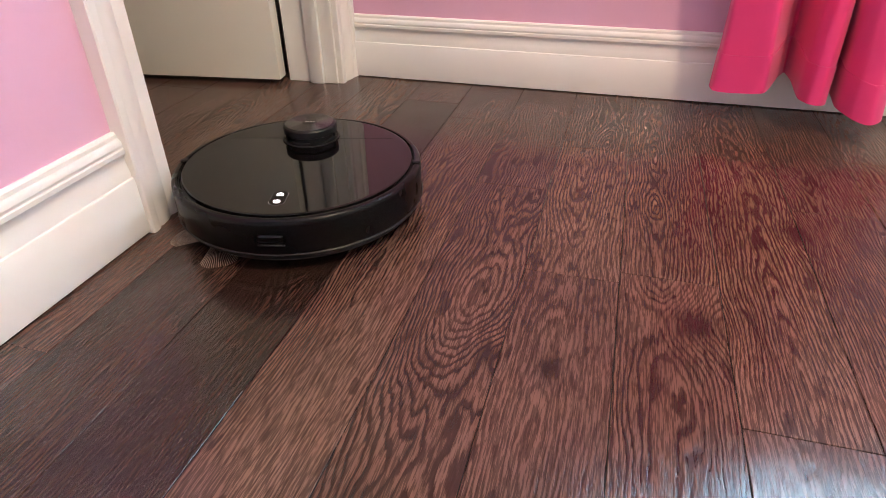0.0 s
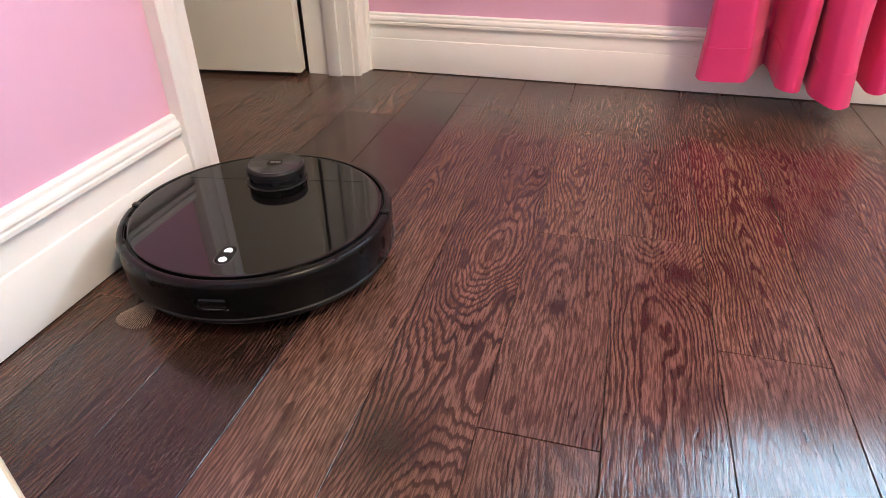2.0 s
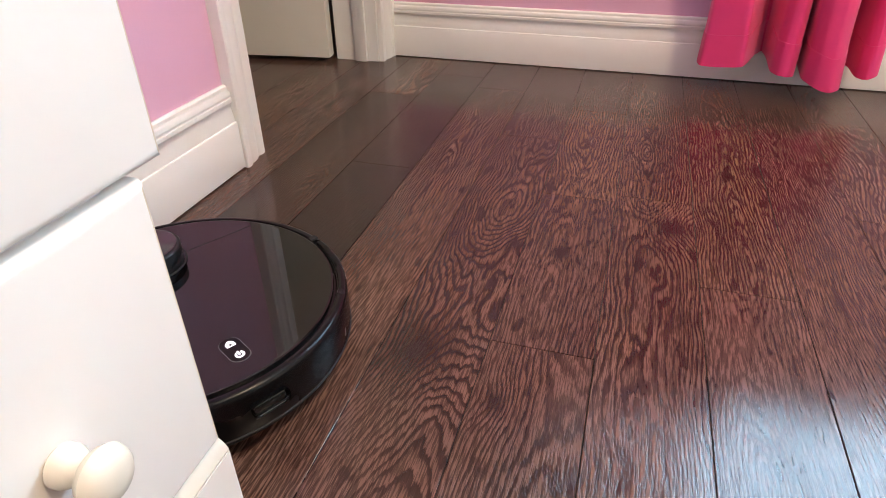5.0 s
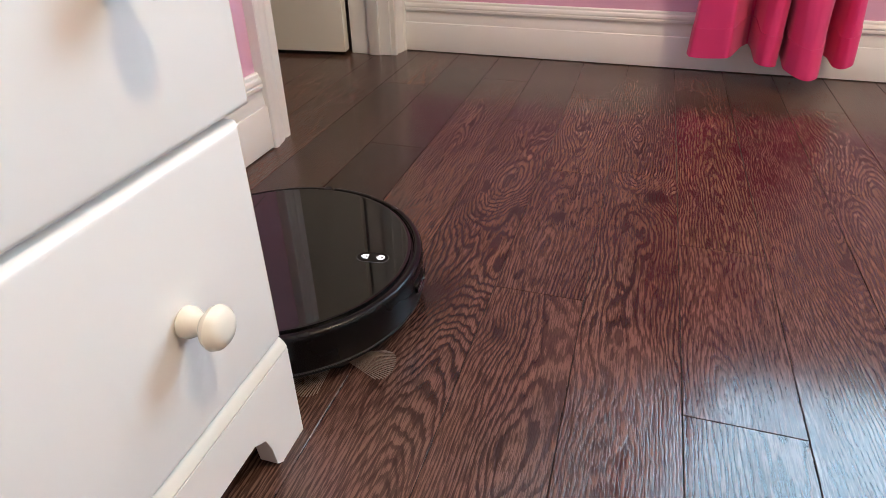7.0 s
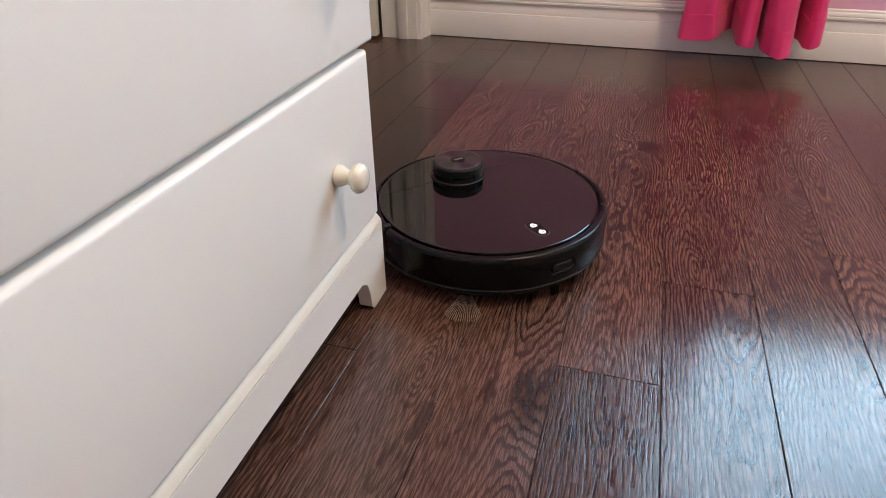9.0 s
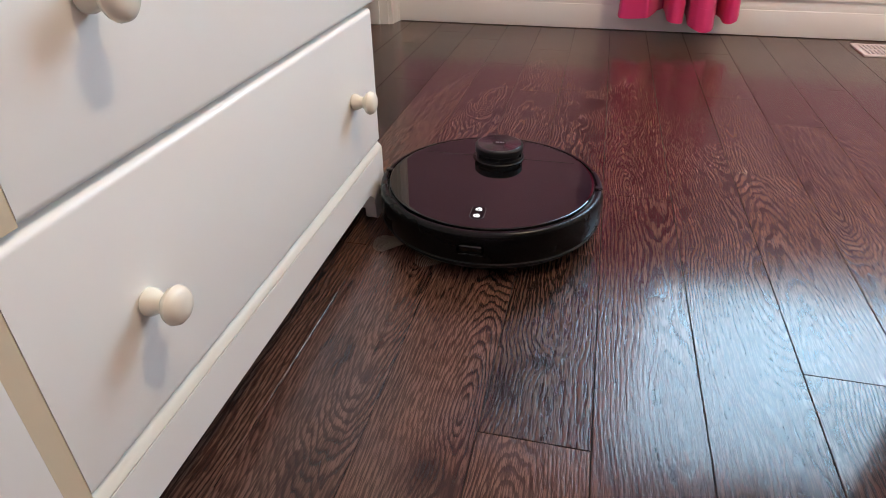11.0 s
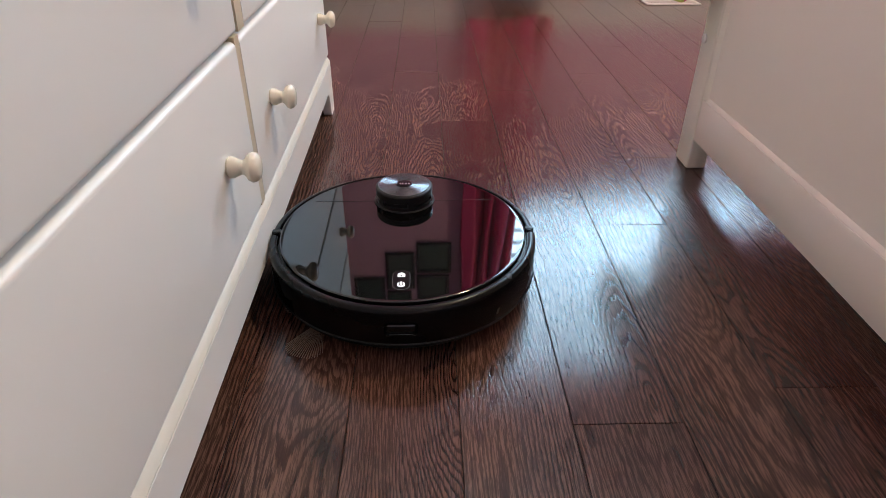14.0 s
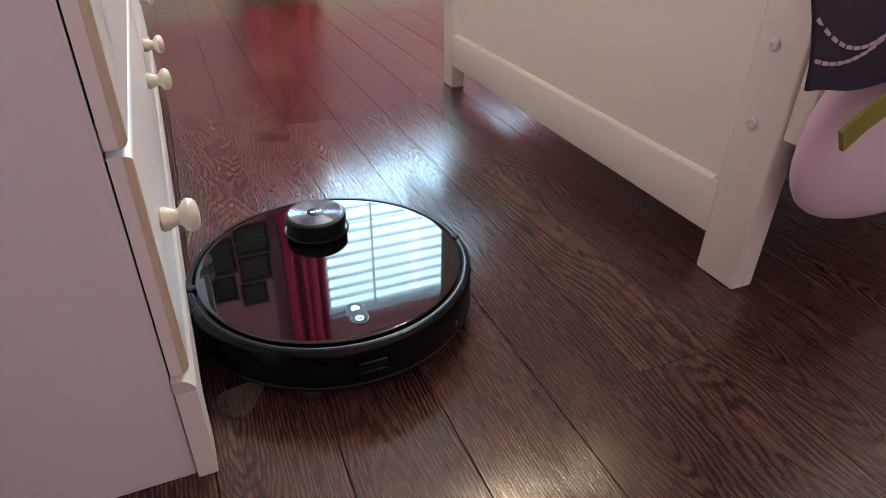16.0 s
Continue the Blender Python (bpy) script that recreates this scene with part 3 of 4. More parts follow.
def dresser():
    d = tagged(empty("dresser", Matrix.Translation((DX, 0, 0)) @ pose(0, 0, 0, 0, 0, 0.62) @ Matrix.Translation((-DX, 0, 0))), "wide white lacquered dresser with cream round knobs and bracket feet", "dresser")
    T = 0.018
    BX = DX - 0.0175
    part("side_panel", box(0.012, BX, DY1 - 0.0055, DY1 - 0.0005, 0.0, DTOP - 0.02, 0.001, 1), CARC, d)
    part("side_panel", box(0.012, BX, DY0 - 0.001, DY0 + 0.0055, 0.0, DTOP - 0.02, 0.001, 1), CARC, d)
    part("back_panel", box(0.012, 0.020, DY0 + T, DY1 - T, 0.03, DTOP - 0.02), CARC, d)
    part("bottom_panel", box(0.022, BX - 0.006, DY0 + T, DY1 - T, 0.060, 0.081), CARC, d)
    # black block stands in for the shade behind the drawer fronts
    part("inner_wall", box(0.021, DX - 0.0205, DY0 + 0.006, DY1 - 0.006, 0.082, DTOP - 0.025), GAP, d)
    part("top", box(0.010, DX + 0.016, DY0 - 0.012, DY1 + 0.026, DTOP - 0.02, DTOP, 0.005, 3), DRESS, d)
    # plinth with an arched cut between bracket feet
    pz = 0.104
    y0, y1 = DY0 - 0.006, DY1
    out = [(y0, 0.0), (y0 + 0.040, 0.0), (y0 + 0.047, 0.006), (y0 + 0.050, 0.030), (y0 + 0.056, 0.046), (y0 + 0.070, 0.055), (y1 - 0.070, 0.055), (y1 - 0.056, 0.046),
           (y1 - 0.050, 0.030), (y1 - 0.047, 0.006), (y1 - 0.040, 0.0), (y1, 0.0), (y1, pz), (y0, pz)]
    pl = extrude(out, 0.0175, axes((DX - 0.016, 0, 0), (0, 1, 0), (0, 0, 1), (1, 0, 0)))
    part("plinth", pl, DRESS, d, "white plinth with arched cut-out")
    cap = extrude([(0, 0), (0.0175, 0), (0.0180, 0.002), (0.0160, 0.006), (0.012, 0.0105), (0.0085, 0.0125), (0, 0.0125)], y1 - y0, axes((DX - 0.0165, y0, pz + 0.0004), (1, 0, 0), (0, 0, 1), (0, 1, 0)))
    part("plinth_cap", cap, CAPM, d, "cream moulded plinth cap")
    part("foot_return", box(0.03, DX - 0.018, DY1 - 0.012, DY1 - 0.006, 0.0, 0.055), DRESS, d)
    for z0, z1, l, r in ((0.1185, 0.3145, -0.1025, -0.0845), (0.3195, 0.535, -0.0905, -0.0540), (0.5395, 0.775, -0.0905, -0.0540)):
        drawer_front(d, DY0 + 0.001, l, z0, z1, l)
        drawer_front(d, r, DY1 - 0.001 if z0 < 0.2 else DY1 + 0.017, z0, z1, r)
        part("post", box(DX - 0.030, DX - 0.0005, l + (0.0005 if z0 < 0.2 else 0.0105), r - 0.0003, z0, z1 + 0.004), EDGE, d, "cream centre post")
        if z0 > 0.2:
            # black strip put in as the shade of the deep gap here
            part("shadow_gap", box(DX - 0.012, DX - 0.0045, l + 0.0002, l + 0.0102, z0 + 0.001, z1 - 0.001), GAP, d, "black strip as the shade in the gap beside the post")
    for z in (0.317, 0.5373):
        part("drawer_rail", box(DX - 0.042, DX - 0.012, DY0 + 0.02, DY1 - 0.02, z - 0.012, z + 0.012), CARC, d)
    return d


dresser()

# ---- bed end ----
BX0 = 1.063


def bed():
    b = tagged(empty("bed", pose(0, 0, 0)), "cream painted wooden bed with a panelled end on square feet", "bed")
    T = 0.036
    H = 0.47
    # the end rises unseen to 1.10 to keep bulb light off the floor
    for y0, y1 in ((0.246, 0.300), (-0.698, -0.630)):
        lg = part("leg", box(BX0, BX0 + T, y0, y1, 0.0, 1.065, 0.004, 3), BEDM, b)
        ym = y0 + (0.040 if y0 > 0 else 0.042)
        for z in (0.222, 0.315):
            sc = lathe([(0, 0), (0.0080, 0), (0.0080, 0.0018), (0.0060, 0.0034), (0.0028, 0.0036), (0.0022, 0.0020), (0, 0.0020)], 20)
            sc.transform(pose(BX0 - 0.0002, ym, z, 0, -90, 0))
            part("screw_cap", sc, CAP, lg, "round plastic screw cap")
    part("bottom_rail", box(BX0 + 0.0015, BX0 + T - 0.0015, -0.630, 0.246, 0.056, 0.130, 0.002, 2), BEDM, b)
    bead = extrude([(0, 0), (0.0055, 0), (0.0050, 0.0015), (0.002, 0.0040), (0.001, 0.0050), (0, 0.0050)], 0.852, axes((BX0 + 0.008, -0.618, 0.1302), (-1, 0, 0), (0, 0, 1), (0, 1, 0)))
    part("bead", bead, BEDM, b)
    for y, s in ((-0.630, 1), (0.246, -1)):
        part("bead", extrude([(0, 0), (0.006, 0), (0.006, 0.003), (0.002, 0.008), (0, 0.010)], 0.930, axes((BX0 + 0.008, y, 0.131), (-1, 0, 0), (0, s, 0), (0, 0, 1))), BEDM, b)
    part("panel", box(BX0 + 0.008, BX0 + 0.020, -0.632, 0.248, 0.128, 1.048), BEDM, b)
    part("top_rail", box(BX0 - 0.004, BX0 + T + 0.004, -0.712, 0.312, 1.0655, 1.10, 0.008, 3), BEDM, b)
    # the near rail is raised out of view to shade the floor beside it
    for y, top in ((0.262, 0.36), (-0.676, 0.60)):
        part("side_rail", box(BX0 + T, 2.95, y - 0.012, y + 0.012, 0.19, top, 0.003, 2), BEDM, b)
    for y0, y1 in ((0.246, 0.300), (-0.698, -0.630)):
        part("leg", box(2.95, 2.95 + T, y0, y1, 0, H, 0.004, 3), BEDM, b)
    part("head_panel", box(2.958, 2.976, -0.632, 0.248, 0.128, 0.47, 0.002, 1), BEDM, b)
    part("rail_bracket", box(BX0 + 0.004, BX0 + 0.024, -0.724, -0.6985, 0.215, 0.60, 0.003, 2), BEDM, b)
    for i in range(9):
        part("slat", box(1.15 + 0.2 * i, 1.23 + 0.2 * i, -0.664, 0.250, 0.225, 0.243), BEDM, b)
    return b


bed()
mt = bmesh.new()
box(1.12, 2.93, -0.655, 0.241, 0.245, 0.42, 0.035, 5, bm=mt)
tagged(part("mattress", mt, PALE), "pale pink covered mattress on the bed slats", "mattress")


# ---- curtain ----
def curtain():
    """A gathered sheet with deep rounded folds, thickness, and a turned, stitched hem."""
    c = tagged(empty("curtain", pose(0, 0, 0)), "hot pink satin curtain hanging in deep folds just above the floor", "curtain")
    NU, NZ = 220, 26
    ztop = 2.20

    # plan of the folds at the hem: across, out from the wall
    knots = [(0.752, 1.800), (0.758, 1.782), (0.790, 1.774), (0.822, 1.768), (0.836, 1.772), (0.850, 1.800), (0.868, 1.842), (0.886, 1.884), (0.896, 1.886), (0.899, 1.830), (0.902, 1.780),
             (0.912, 1.760), (0.926, 1.758), (0.940, 1.776), (0.947, 1.830), (0.951, 1.880), (0.958, 1.884), (0.960, 1.820), (0.963, 1.765), (0.980, 1.738), (1.004, 1.730), (1.024, 1.744),
             (1.036, 1.785), (1.044, 1.850), (1.054, 1.884), (1.060, 1.850), (1.066, 1.800), (1.080, 1.780), (1.096, 1.786), (1.106, 1.815)]

    def shape(u, z):
        f = min(max(u, 0), 1) * (len(knots) - 1)
        i = min(int(f), len(knots) - 2)
        f -= i
        p = [Vector(knots[min(max(i + k, 0), len(knots) - 1)]) for k in (-1, 0, 1, 2)]
        q = 0.5 * ((2 * p[1]) + (p[2] - p[0]) * f + (2 * p[0] - 5 * p[1] + 4 * p[2] - p[3]) * f * f + (3 * p[1] - p[0] - 3 * p[2] + p[3]) * f ** 3)
        q = 0.55 * q + 0.45 * p[1].lerp(p[2], f)
        x, y = q
        k = min(max(z, 0), 1.6)
        # folds lean inwards and soften higher up
        x = 0.757 + (x - 0.757) * (1 - 0.22 * k) + 0.006 * math.sin(9 * k + 14 * u) * min(1, k * 4)
        y = 1.805 + (y - 1.805) * (1 - 0.15 * k) + 0.004 * math.sin(6 * k + 25 * u)
        return x, y

    def hem(u):
        x, y = shape(u, 0)
        return 0.056 + 0.012 * max(0, min(1, (0.88 - x) / 0.04)) + 0.006 * math.sin(23 * x) - 0.008 * math.exp(-((x - 1.0) / 0.03) ** 2) + 0.014 * max(0, min(1, (y - 1.78) / 0.06)) + 0.012 * max(0, (x - 1.06) / 0.04)

    def sheet(z_of, thick, out, nz):
        b = bmesh.new()
        rows = []
        for side in (0, 1):
            for j in range(nz + 1):
                row = []
                for i in range(NU + 1):
                    u = i / NU
                    z = z_of(u, j / nz)
                    x, y = shape(u, z)
                    xa, ya = shape(u + 0.002, z)
                    nx, ny = (ya - y), -(xa - x)
                    l = math.hypot(nx, ny) or 1
                    o = out + (thick if side else 0)
                    row.append(b.verts.new((x + nx / l * o, y + ny / l * o, z)))
                rows.append(row)
        n = nz + 1
        for s in (0, n):
            for j in range(nz):
                for i in range(NU):
                    b.faces.new((rows[s + j][i], rows[s + j][i + 1], rows[s + j + 1][i + 1], rows[s + j + 1][i]))
        for i in range(NU):
            for j in (0, nz):
                b.faces.new((rows[j][i], rows[j][i + 1], rows[n + j][i + 1], rows[n + j][i]))
        for j in range(nz):
            for i in (0, NU):
                b.faces.new((rows[j][i], rows[j + 1][i], rows[n + j + 1][i], rows[n + j][i]))
        bmesh.ops.recalc_face_normals(b, faces=list(b.faces))
        return b

    part("cloth", sheet(lambda u, v: hem(u) + (ztop - hem(u)) * (0.25 * v + 0.75 * v * v), 0.0015, 0.0, NZ), CURT, c)
    part("hem_fold", sheet(lambda u, v: hem(u) - 0.001 + 0.066 * v, 0.0012, 0.0017, 4), CURT, c, "double-folded stitched hem")
    st = bmesh.new()
    for i in range(90):
        u = (i + 0.5) / 90
        z = hem(u) + 0.0635
        x, y = shape(u, z)
        xa, ya = shape(u + 0.004, z)
        d = Vector((xa - x, ya - y, 0)).normalized()
        nrm = Vector((d.y, -d.x, 0))
        p = Vector((x, y, z)) + nrm * 0.0031
        box(-0.0011, 0.0011, -0.0003, 0.0003, -0.0004, 0.0004, bm=st)
        st.verts.ensure_lookup_table()
        for v in st.verts[-8:]:
            v.co = p + d * v.co.x + nrm * v.co.y + Vector((0, 0, v.co.z))
    tagged(part("stitching", st, CURT, c), kind="stuff")
    return c


curtain()
rod = tagged(empty("curtain_rod", pose(0, 0, 0)), "slim metal curtain rod above the window", "curtain rod")
rb = lathe([(0, 0), (0.010, 0), (0.010, 1.7), (0, 1.7)], 20)
rb.transform(pose(0.68, 1.82, 2.21, 0, 90, 0))
part("rod", rb, RODM, rod)
for x in (0.72, 2.33):
    part("bracket", box(x - 0.008, x + 0.008, 1.812, FAR, 2.185, 2.2, 0.002), RODM, rod)

# ---- pictures on the far wall ----
rp = random.Random(3)
for (x0, x1, z0, z1) in ((0.20, 0.36, 1.55, 1.74), (0.37, 0.52, 1.40, 1.62), (0.37, 0.50, 1.64, 1.80), (0.53, 0.71, 1.34, 1.52), (0.53, 0.70, 1.54, 1.70), (0.52, 0.66, 1.72, 1.86)):
    pf = tagged(empty("picture", pose((x0 + x1) / 2, FAR, (z0 + z1) / 2)), "small dark green picture in a black frame on the wall", "picture", group="pictures on the far wall")
    w, hh = (x1 - x0) / 2, (z1 - z0) / 2
    f = box(-w, -w + 0.016, -0.018, -0.0005, -hh, hh, 0.002)
    box(w - 0.016, w, -0.018, -0.0005, -hh, hh, 0.002, bm=f)
    box(-w + 0.016, w - 0.016, -0.018, -0.0005, hh - 0.016, hh, 0.002, bm=f)
    box(-w + 0.016, w - 0.016, -0.018, -0.0005, -hh, -hh + 0.016, 0.002, bm=f)
    part("frame_moulding", f, PFRAME, pf)
    part("print", box(-w + 0.012, w - 0.012, -0.008, -0.004, -hh + 0.012, hh - 0.012), PART1, pf)

# ---- ceiling light ----
cl = tagged(empty("ceiling_light", pose(LAMP_AT[0], LAMP_AT[1], CEIL)), "round ceiling light with a warm glowing glass bowl", "ceiling light")
part("base", lathe([(0, -0.03), (0.17, -0.03), (0.18, -0.02), (0.18, 0), (0, 0)], 40), RODM, cl)
part("bulb_holder", lathe([(0, -0.03), (0.03, -0.03), (0.03, -0.055), (0, -0.055)], 24), SHADE, cl, "glowing lamp glass")

# ---- floor vent ----
vent = tagged(empty("floor_vent", pose(1.50, 1.775, 0, 0, 0, 0)), "cream metal floor register with rows of slots", "floor vent")
vp = box(-0.062, 0.150, -0.068, -0.052, 0.0, 0.005, 0.0015)
box(-0.062, 0.150, 0.052, 0.068, 0.0, 0.005, 0.0015, bm=vp)
box(-0.062, -0.046, -0.052, 0.052, 0.0, 0.005, 0.0015, bm=vp)
box(0.134, 0.150, -0.052, 0.052, 0.0, 0.005, 0.0015, bm=vp)
part("frame_plate", vp, VENTM, vent)
# flat black sheet stands in for the shade down the open register
part("duct", box(-0.046, 0.134, -0.052, 0.052, 0.0, 0.001), GAP, vent)
for i in range(15):
    part("fin", box(-0.041 + i * 0.0118, -0.0355 + i * 0.0118, -0.052, 0.052, 0.0012, 0.0044), VENTM, vent)
part("cross_bar", box(-0.046, 0.134, -0.006, 0.006, 0.0012, 0.0047), VENTM, vent)


# ---- fabric things hung on the bed ----
def dash(bm, p, d, n, length, width, thick=0.0006):
    """One stitch at p along d, on a face whose outward normal is n."""
    d, n = Vector(d).normalized(), Vector(n).normalized()
    s = n.cross(d)
    box(-length / 2, length / 2, -width / 2, width / 2, 0, thick, bm=bm)
    bm.verts.ensure_lookup_table()
    for v in bm.verts[-8:]:
        v.co = Vector(p) + d * v.co.x + s * v.co.y + n * v.co.z


def pouch():
    """A box-bottomed fabric pouch: lime sides, a magenta gusset, brown running stitch in a loop."""
    c = tagged(empty("fabric_pouch", pose(0, 0, 0)), "lime green fabric pouch with magenta gusset hanging from the bed post", "pouch")

    def rim(x, lift):
        o = [(0.250, 0.287), (0.262, 0.284), (0.31, 0.280), (0.35, 0.279), (0.385, 0.284), (0.410, 0.296), (0.428, 0.315), (0.440, 0.345), (0.446, 0.40), (0.447, 0.43), (0.447, 0.46)]
        return [(x, y, z + lift * (1 if z < 0.5 else 0) * (1 - (z - 0.279) / 0.25 if z < 0.5 else 0)) for y, z in o]

    b = bmesh.new()
    rows = []
    for k in range(9):
        f = k / 8
        x = 1.000 + 0.063 * f - 0.006 * math.sin(math.pi * f)
        rows.append([b.verts.new((x, y, z)) for x, y, z in rim(x, 0.055 * f)])
    front = []
    for r, x in ((rows[0], 0.9985), (rows[-1], 1.0635)):
        f = [b.verts.new((x, 0.250, 0.46))]
        b.faces.new(r + f) if x < 1.03 else b.faces.new((r + f)[::-1])
        front.append(f[0])
    for p, q in zip(rows, rows[1:]):
        for i in range(len(p) - 1):
            b.faces.new((p[i], p[i + 1], q[i + 1], q[i]))
    bmesh.ops.recalc_face_normals(b, faces=list(b.faces))
    part("body", b, GREEN, c)
    g = bmesh.new()
    lo, hi = [], []
    for k in range(9):
        f = k / 8
        x = 1.000 + 0.063 * f
        lo.append((x, 0.250 - 0.006 * math.sin(math.pi * f), 0.287 + 0.055 * f))
        hi.append((x, 0.250 - 0.010 * math.sin(math.pi * f), 0.46))
    outer = [[g.verts.new(p) for p in lo], [g.verts.new(p) for p in hi]]
    inner = [[g.verts.new((p[0], p[1] + 0.002, p[2])) for p in r] for r in (lo, hi)]
    for i in range(8):
        g.faces.new((outer[0][i], outer[0][i + 1], outer[1][i + 1], outer[1][i]))
        g.faces.new((inner[0][i], inner[1][i], inner[1][i + 1], inner[0][i + 1]))
        g.faces.new((outer[0][i], inner[0][i], inner[0][i + 1], outer[0][i + 1]))
    part("gusset", g, MAG, c, "magenta gusset")
    s = bmesh.new()
    loop = [(0.350, 0.302), (0.359, 0.308), (0.364, 0.316), (0.360, 0.324), (0.349, 0.330), (0.336, 0.333), (0.322, 0.333), (0.310, 0.328), (0.304, 0.319),
            (0.302, 0.309), (0.296, 0.302), (0.286, 0.297), (0.277, 0.291)]
    for p, q in zip(loop, loop[1:]):
        dash(s, (0.9984, (p[0] + q[0]) / 2, (p[1] + q[1]) / 2), (0, q[0] - p[0], q[1] - p[1]), (-1, 0, 0), 0.0072, 0.0020)
    part("stitching", s, STITCH, c, "brown running stitch")
    st = bmesh.new()
    box(1.020, 1.040, 0.330, 0.334, 0.455, 0.50, bm=st)
    part("strap", st, GREEN, c)
    return c


pouch()


def side_bag():
    """A padded bag on the bed's side: purple flap, pale pink belly, olive band."""
    c = tagged(empty("hanging_bag", pose(0, 0, 0)), "purple and pale pink padded fabric bag hanging on the bed side", "bag")
    b = bmesh.new()
    nu, nv = 36, 20
    rows = []
    for j in range(nv + 1):
        a = math.pi * j / nv
        row = []
        for i in range(nu):
            t = 2 * math.pi * i / nu
            cr = 1 + 0.015 * math.sin(4 * t + 3 * a)
            x = 1.214 + 0.165 * math.sin(a) ** 0.75 * math.cos(t) * cr
            y = -0.738 + 0.040 * math.sin(a) ** 0.8 * math.sin(t) * cr
            row.append(b.verts.new((x, y, 0.225 - 0.112 * math.copysign(abs(math.cos(a)) ** 0.85, math.cos(a)) * -1 * -1)))
        rows.append(row)
    for p, q in zip(rows, rows[1:]):
        for i in range(nu):
            b.faces.new((p[i], p[(i + 1) % nu], q[(i + 1) % nu], q[i]))
    bmesh.ops.remove_doubles(b, verts=list(b.verts), dist=0.0005)
    bmesh.ops.recalc_face_normals(b, faces=list(b.faces))
    part("belly", b, PALE, c, "pale pink padded pouch")
    # flap: a sheet with a scalloped lower edge
    b = bmesh.new()
    n = 28
    grid = []
    for side in (0, 1):
        for j in range(9):
            row = []
            for i in range(n + 1):
                u = i / n
                x = 0.966 + 0.38 * u
                z0 = 0.306 + 0.004 * math.cos(2 * math.pi * u * 2.5)
                z = z0 + (0.47 - z0) * j / 8
                y = -0.784 + 0.004 * math.sin(7 * u) + 0.07 * (j / 8) ** 1.6 + (0.004 if side else 0)
                row.append(b.verts.new((x, y, z)))
            grid.append(row)
    for s in (0, 9):
        for j in range(8):
            for i in range(n):
                b.faces.new((grid[s + j][i], grid[s + j][i + 1], grid[s + j + 1][i + 1], grid[s + j + 1][i]))
    for i in range(n):
        b.faces.new((grid[0][i], grid[0][i + 1], grid[9][i + 1], grid[9][i]))
    for j in range(8):
        b.faces.new((grid[j][0], grid[j + 1][0], grid[9 + j + 1][0], grid[9 + j][0]))
    bmesh.ops.recalc_face_normals(b, faces=list(b.faces))
    part("flap", b, PURP, c, "deep purple fabric flap")
    s = bmesh.new()
    # two rows of scallops
    for low, mid, deep in ((0.342, 1.030, 7.6), (0.331, 1.003, 4.8)):
        for i in range(34):
            x = 0.972 + 0.0108 * i
            d = (x - mid + 0.075) % 0.15 - 0.075
            z, u = low + deep * d * d, (x - 0.966) / 0.38
            j = max(0, (z - 0.306) / 0.164)
            y = -0.784 + 0.004 * math.sin(7 * u) + 0.07 * j ** 1.6
            dash(s, (x, y - 0.0008, z), (1, 0, 2 * deep * d), (0, -1, 0), 0.0085 * math.hypot(1, 2 * deep * d), 0.0036)
    part("stitching", s, LILAC, c, "double row of lilac stitches")
    b = bmesh.new()
    band = [(1.040, -0.786, 0.250), (1.054, -0.793, 0.274), (1.082, -0.795, 0.293), (1.125, -0.795, 0.304), (1.20, -0.793, 0.308)]
    w = 0.011
    prev = None
    for x, y, z in band:
        q = [b.verts.new((x + dx, y + dy, z + dz)) for dx, dy, dz in ((-0.006, 0, w), (-0.006, 0.005, w), (0.006, 0.005, -w), (0.006, 0, -w))]
        if prev:
            for i in range(4):
                b.faces.new((prev[i], prev[(i + 1) % 4], q[(i + 1) % 4], q[i]))
        else:
            b.faces.new(q)
        prev = q
    b.faces.new(prev[::-1])
    bmesh.ops.recalc_face_normals(b, faces=list(b.faces))
    part("band", b, OLIVE, c, "olive green fabric band")
    return c


side_bag()


# ---- floor planks ----
SEAM0, PITCH = 0.622, 0.1133
JOINTS = {-6: [0.942], -5: [0.60, 1.610], -4: [0.67, 1.25, 1.775], -3: [0.45, 1.70], -2: [1.438, -0.45], -1: [1.610, 1.220, 0.854, -0.210], 0: [0.492, 0.135, -0.52],
          1: [1.022, 0.694, -0.35], 2: [1.46, 0.045, -0.78], 3: [1.656, 1.256, 0.834, 0.296], 4: [1.10, 0.35], 5: [0.62]}


def plank_mesh(length, dark, cache={}):
    key = round(length, 3)
    if (key, dark) not in cache:
        w, l, e, h = PITCH / 2 - 0.00045, key / 2 - 0.0004, 0.0005, 0.0022
        b = bmesh.new()
        low = [b.verts.new((x, y, -h)) for x, y in ((-w, -l), (w, -l), (w, l), (-w, l))]
        mid = [b.verts.new((x, y, -0.0004)) for x, y in ((-w, -l), (w, -l), (w, l), (-w, l))]
        top = [b.verts.new((x, y, 0)) for x, y in ((-w + e, -l + e), (w - e, -l + e), (w - e, l - e), (-w + e, l - e))]
        for a, c in ((low, mid), (mid, top)):
            for i in range(4):
                b.faces.new((a[i], a[(i + 1) % 4], c[(i + 1) % 4], c[i]))
        b.faces.new(top)
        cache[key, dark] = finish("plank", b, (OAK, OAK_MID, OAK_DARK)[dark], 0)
    return cache[key, dark]


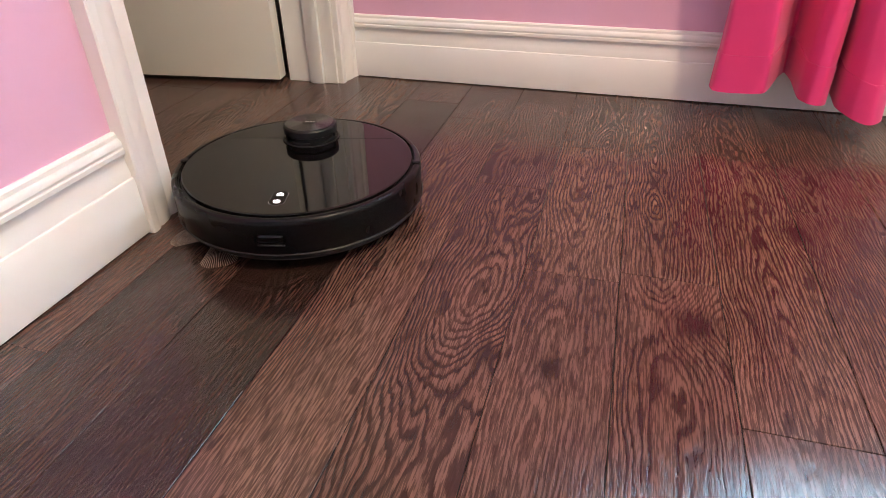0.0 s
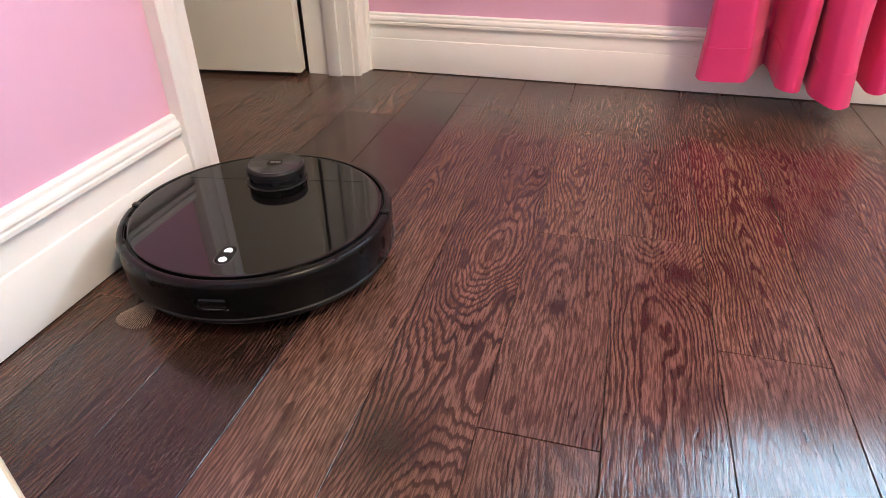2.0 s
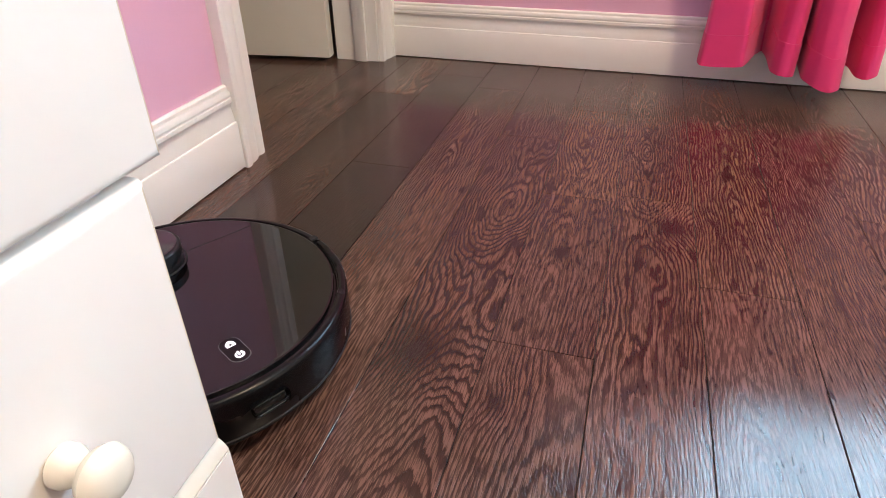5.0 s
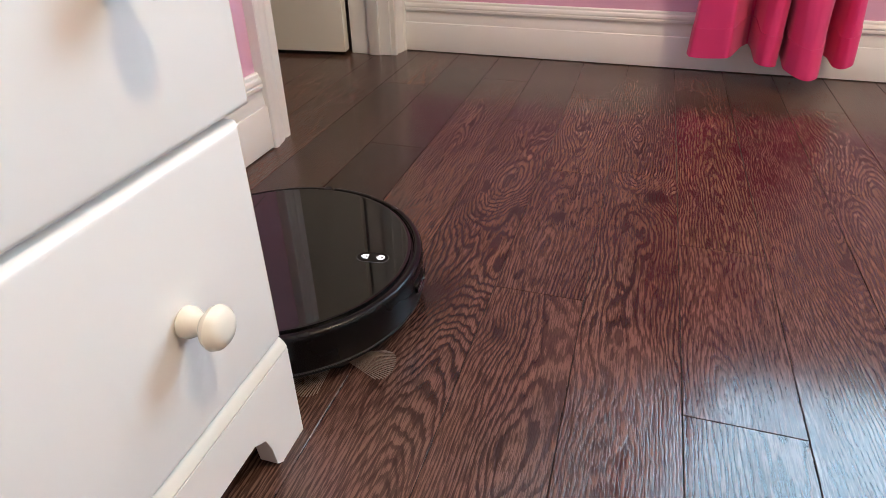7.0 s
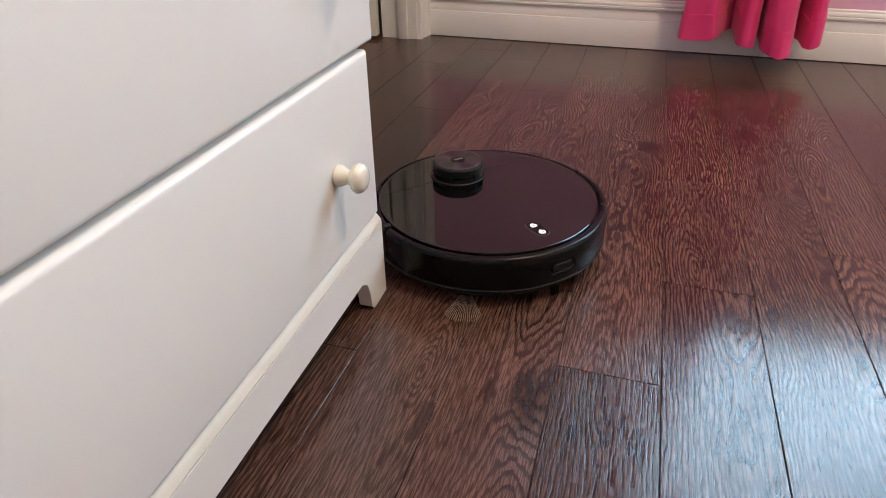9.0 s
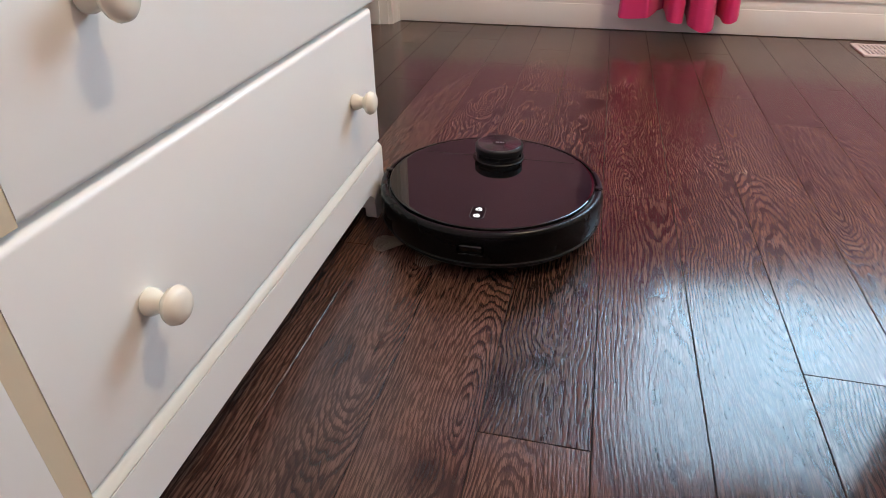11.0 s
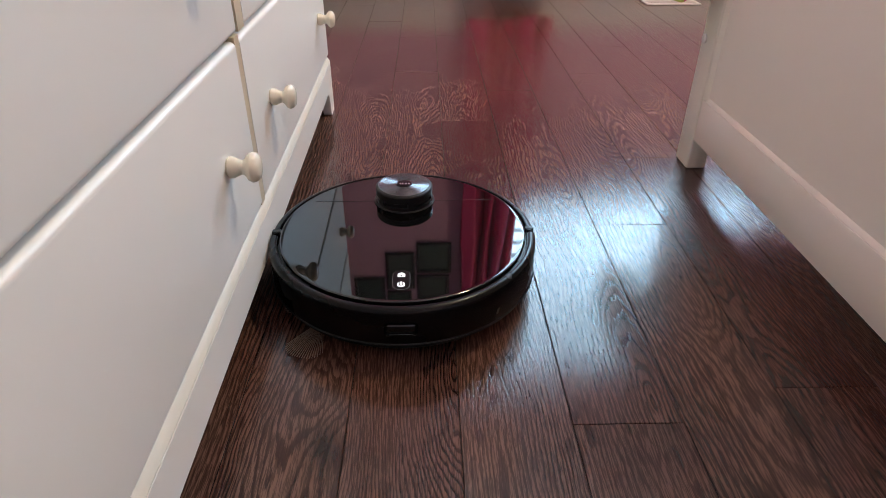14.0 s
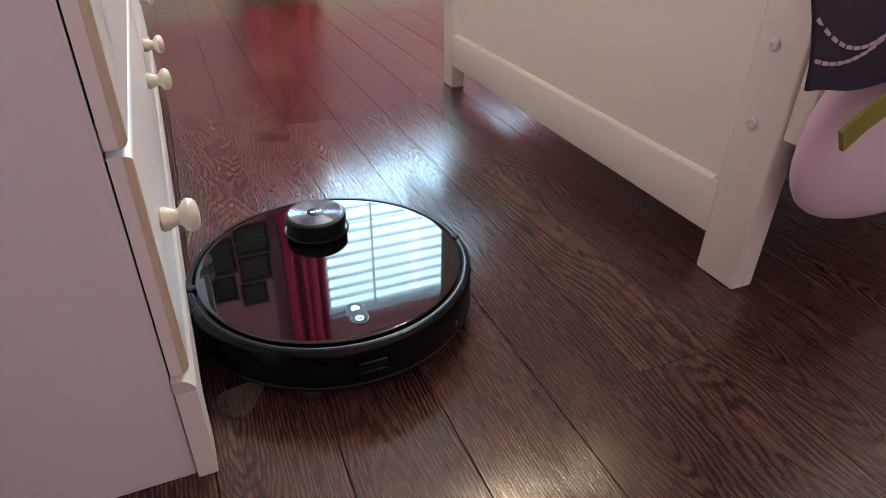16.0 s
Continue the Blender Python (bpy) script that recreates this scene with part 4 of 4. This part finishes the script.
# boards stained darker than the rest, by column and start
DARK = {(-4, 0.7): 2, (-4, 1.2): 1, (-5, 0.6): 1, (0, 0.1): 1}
rk = random.Random(11)
YLO, YHI = BACK, FAR - 0.001
for k in range(-18, 22):
    xc = SEAM0 + PITCH * (k + 0.5)
    if xc > RIGHT:
        break
    hi = YHI if xc > LEFT else 2.83
    lo = YLO if xc > LEFT - 0.05 else 0.67
    cuts = sorted(j for j in JOINTS.get(k, []) if lo < j < hi)
    y = cuts[0] if cuts else rk.uniform(0.2, 1.2)
    ys = cuts or [y]
    while y > lo + 0.3:
        y = round(y - rk.choice((0.45, 0.6, 0.75, 0.9, 1.05)), 3)
        if y > lo + 0.1:
            ys.insert(0, y)
    y = ys[-1]
    while y < hi - 0.9:
        y = round(y + rk.choice((0.6, 0.75, 0.9)), 3)
        if y < hi - 0.1:
            ys.append(y)
    ys = [lo] + ys + [hi]
    for a, c in zip(ys, ys[1:]):
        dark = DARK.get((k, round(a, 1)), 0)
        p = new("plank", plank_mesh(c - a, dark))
        p.parent = floor
        p.matrix_basis = pose(xc, (a + c) / 2, 0)


# ---- what moves ----
def motions():
    # seconds, place on the floor, heading in degrees from +x
    rows = [(0, 0.177, 1.295, -76), (0.5, 0.180, 1.251, -89), (1, 0.178, 1.166, -95), (1.5, 0.174, 1.072, -94), (2, 0.175, 1.070, -79), (2.5, 0.184, 1.001, -83),
            (3, 0.187, 0.956, -93), (3.5, 0.184, 0.826, -97), (4.1, 0.200, 0.766, -88), (4.7, 0.205, 0.750, -50), (5.3, 0.208, 0.744, -12), (5.8, 0.212, 0.740, 6), (6, 0.215, 0.741, 10),
            (6.5, 0.226, 0.760, 8), (7, 0.268, 0.755, 6), (7.5, 0.335, 0.758, 3), (8, 0.400, 0.760, -4), (8.5, 0.440, 0.751, -24), (9.2, 0.497, 0.724, -48),
            (9.9, 0.543, 0.686, -70), (10.5, 0.560, 0.638, -86), (11, 0.561, 0.563, -89.5), (11.5, 0.560, 0.460, -91.5), (12, 0.560, 0.353, -90.5), (12.5, 0.560, 0.250, -89),
            (13, 0.560, 0.139, -89), (13.5, 0.560, 0.026, -90), (14, 0.560, -0.089, -89.5), (14.5, 0.560, -0.199, -89.5), (15, 0.561, -0.311, -90), (15.4, 0.560, -0.403, -90.3), (16, 0.562, -0.539, -90.5)]
    walk(robot, [(t, pose(x, y, 0, 0, 0, a)) for t, x, y, a in rows])
    walk(side_brush, [(0.1 * i, pose(0.098, -0.096, 0, 0, 0, 20 - 74 * i)) for i in range(161)])


motions()
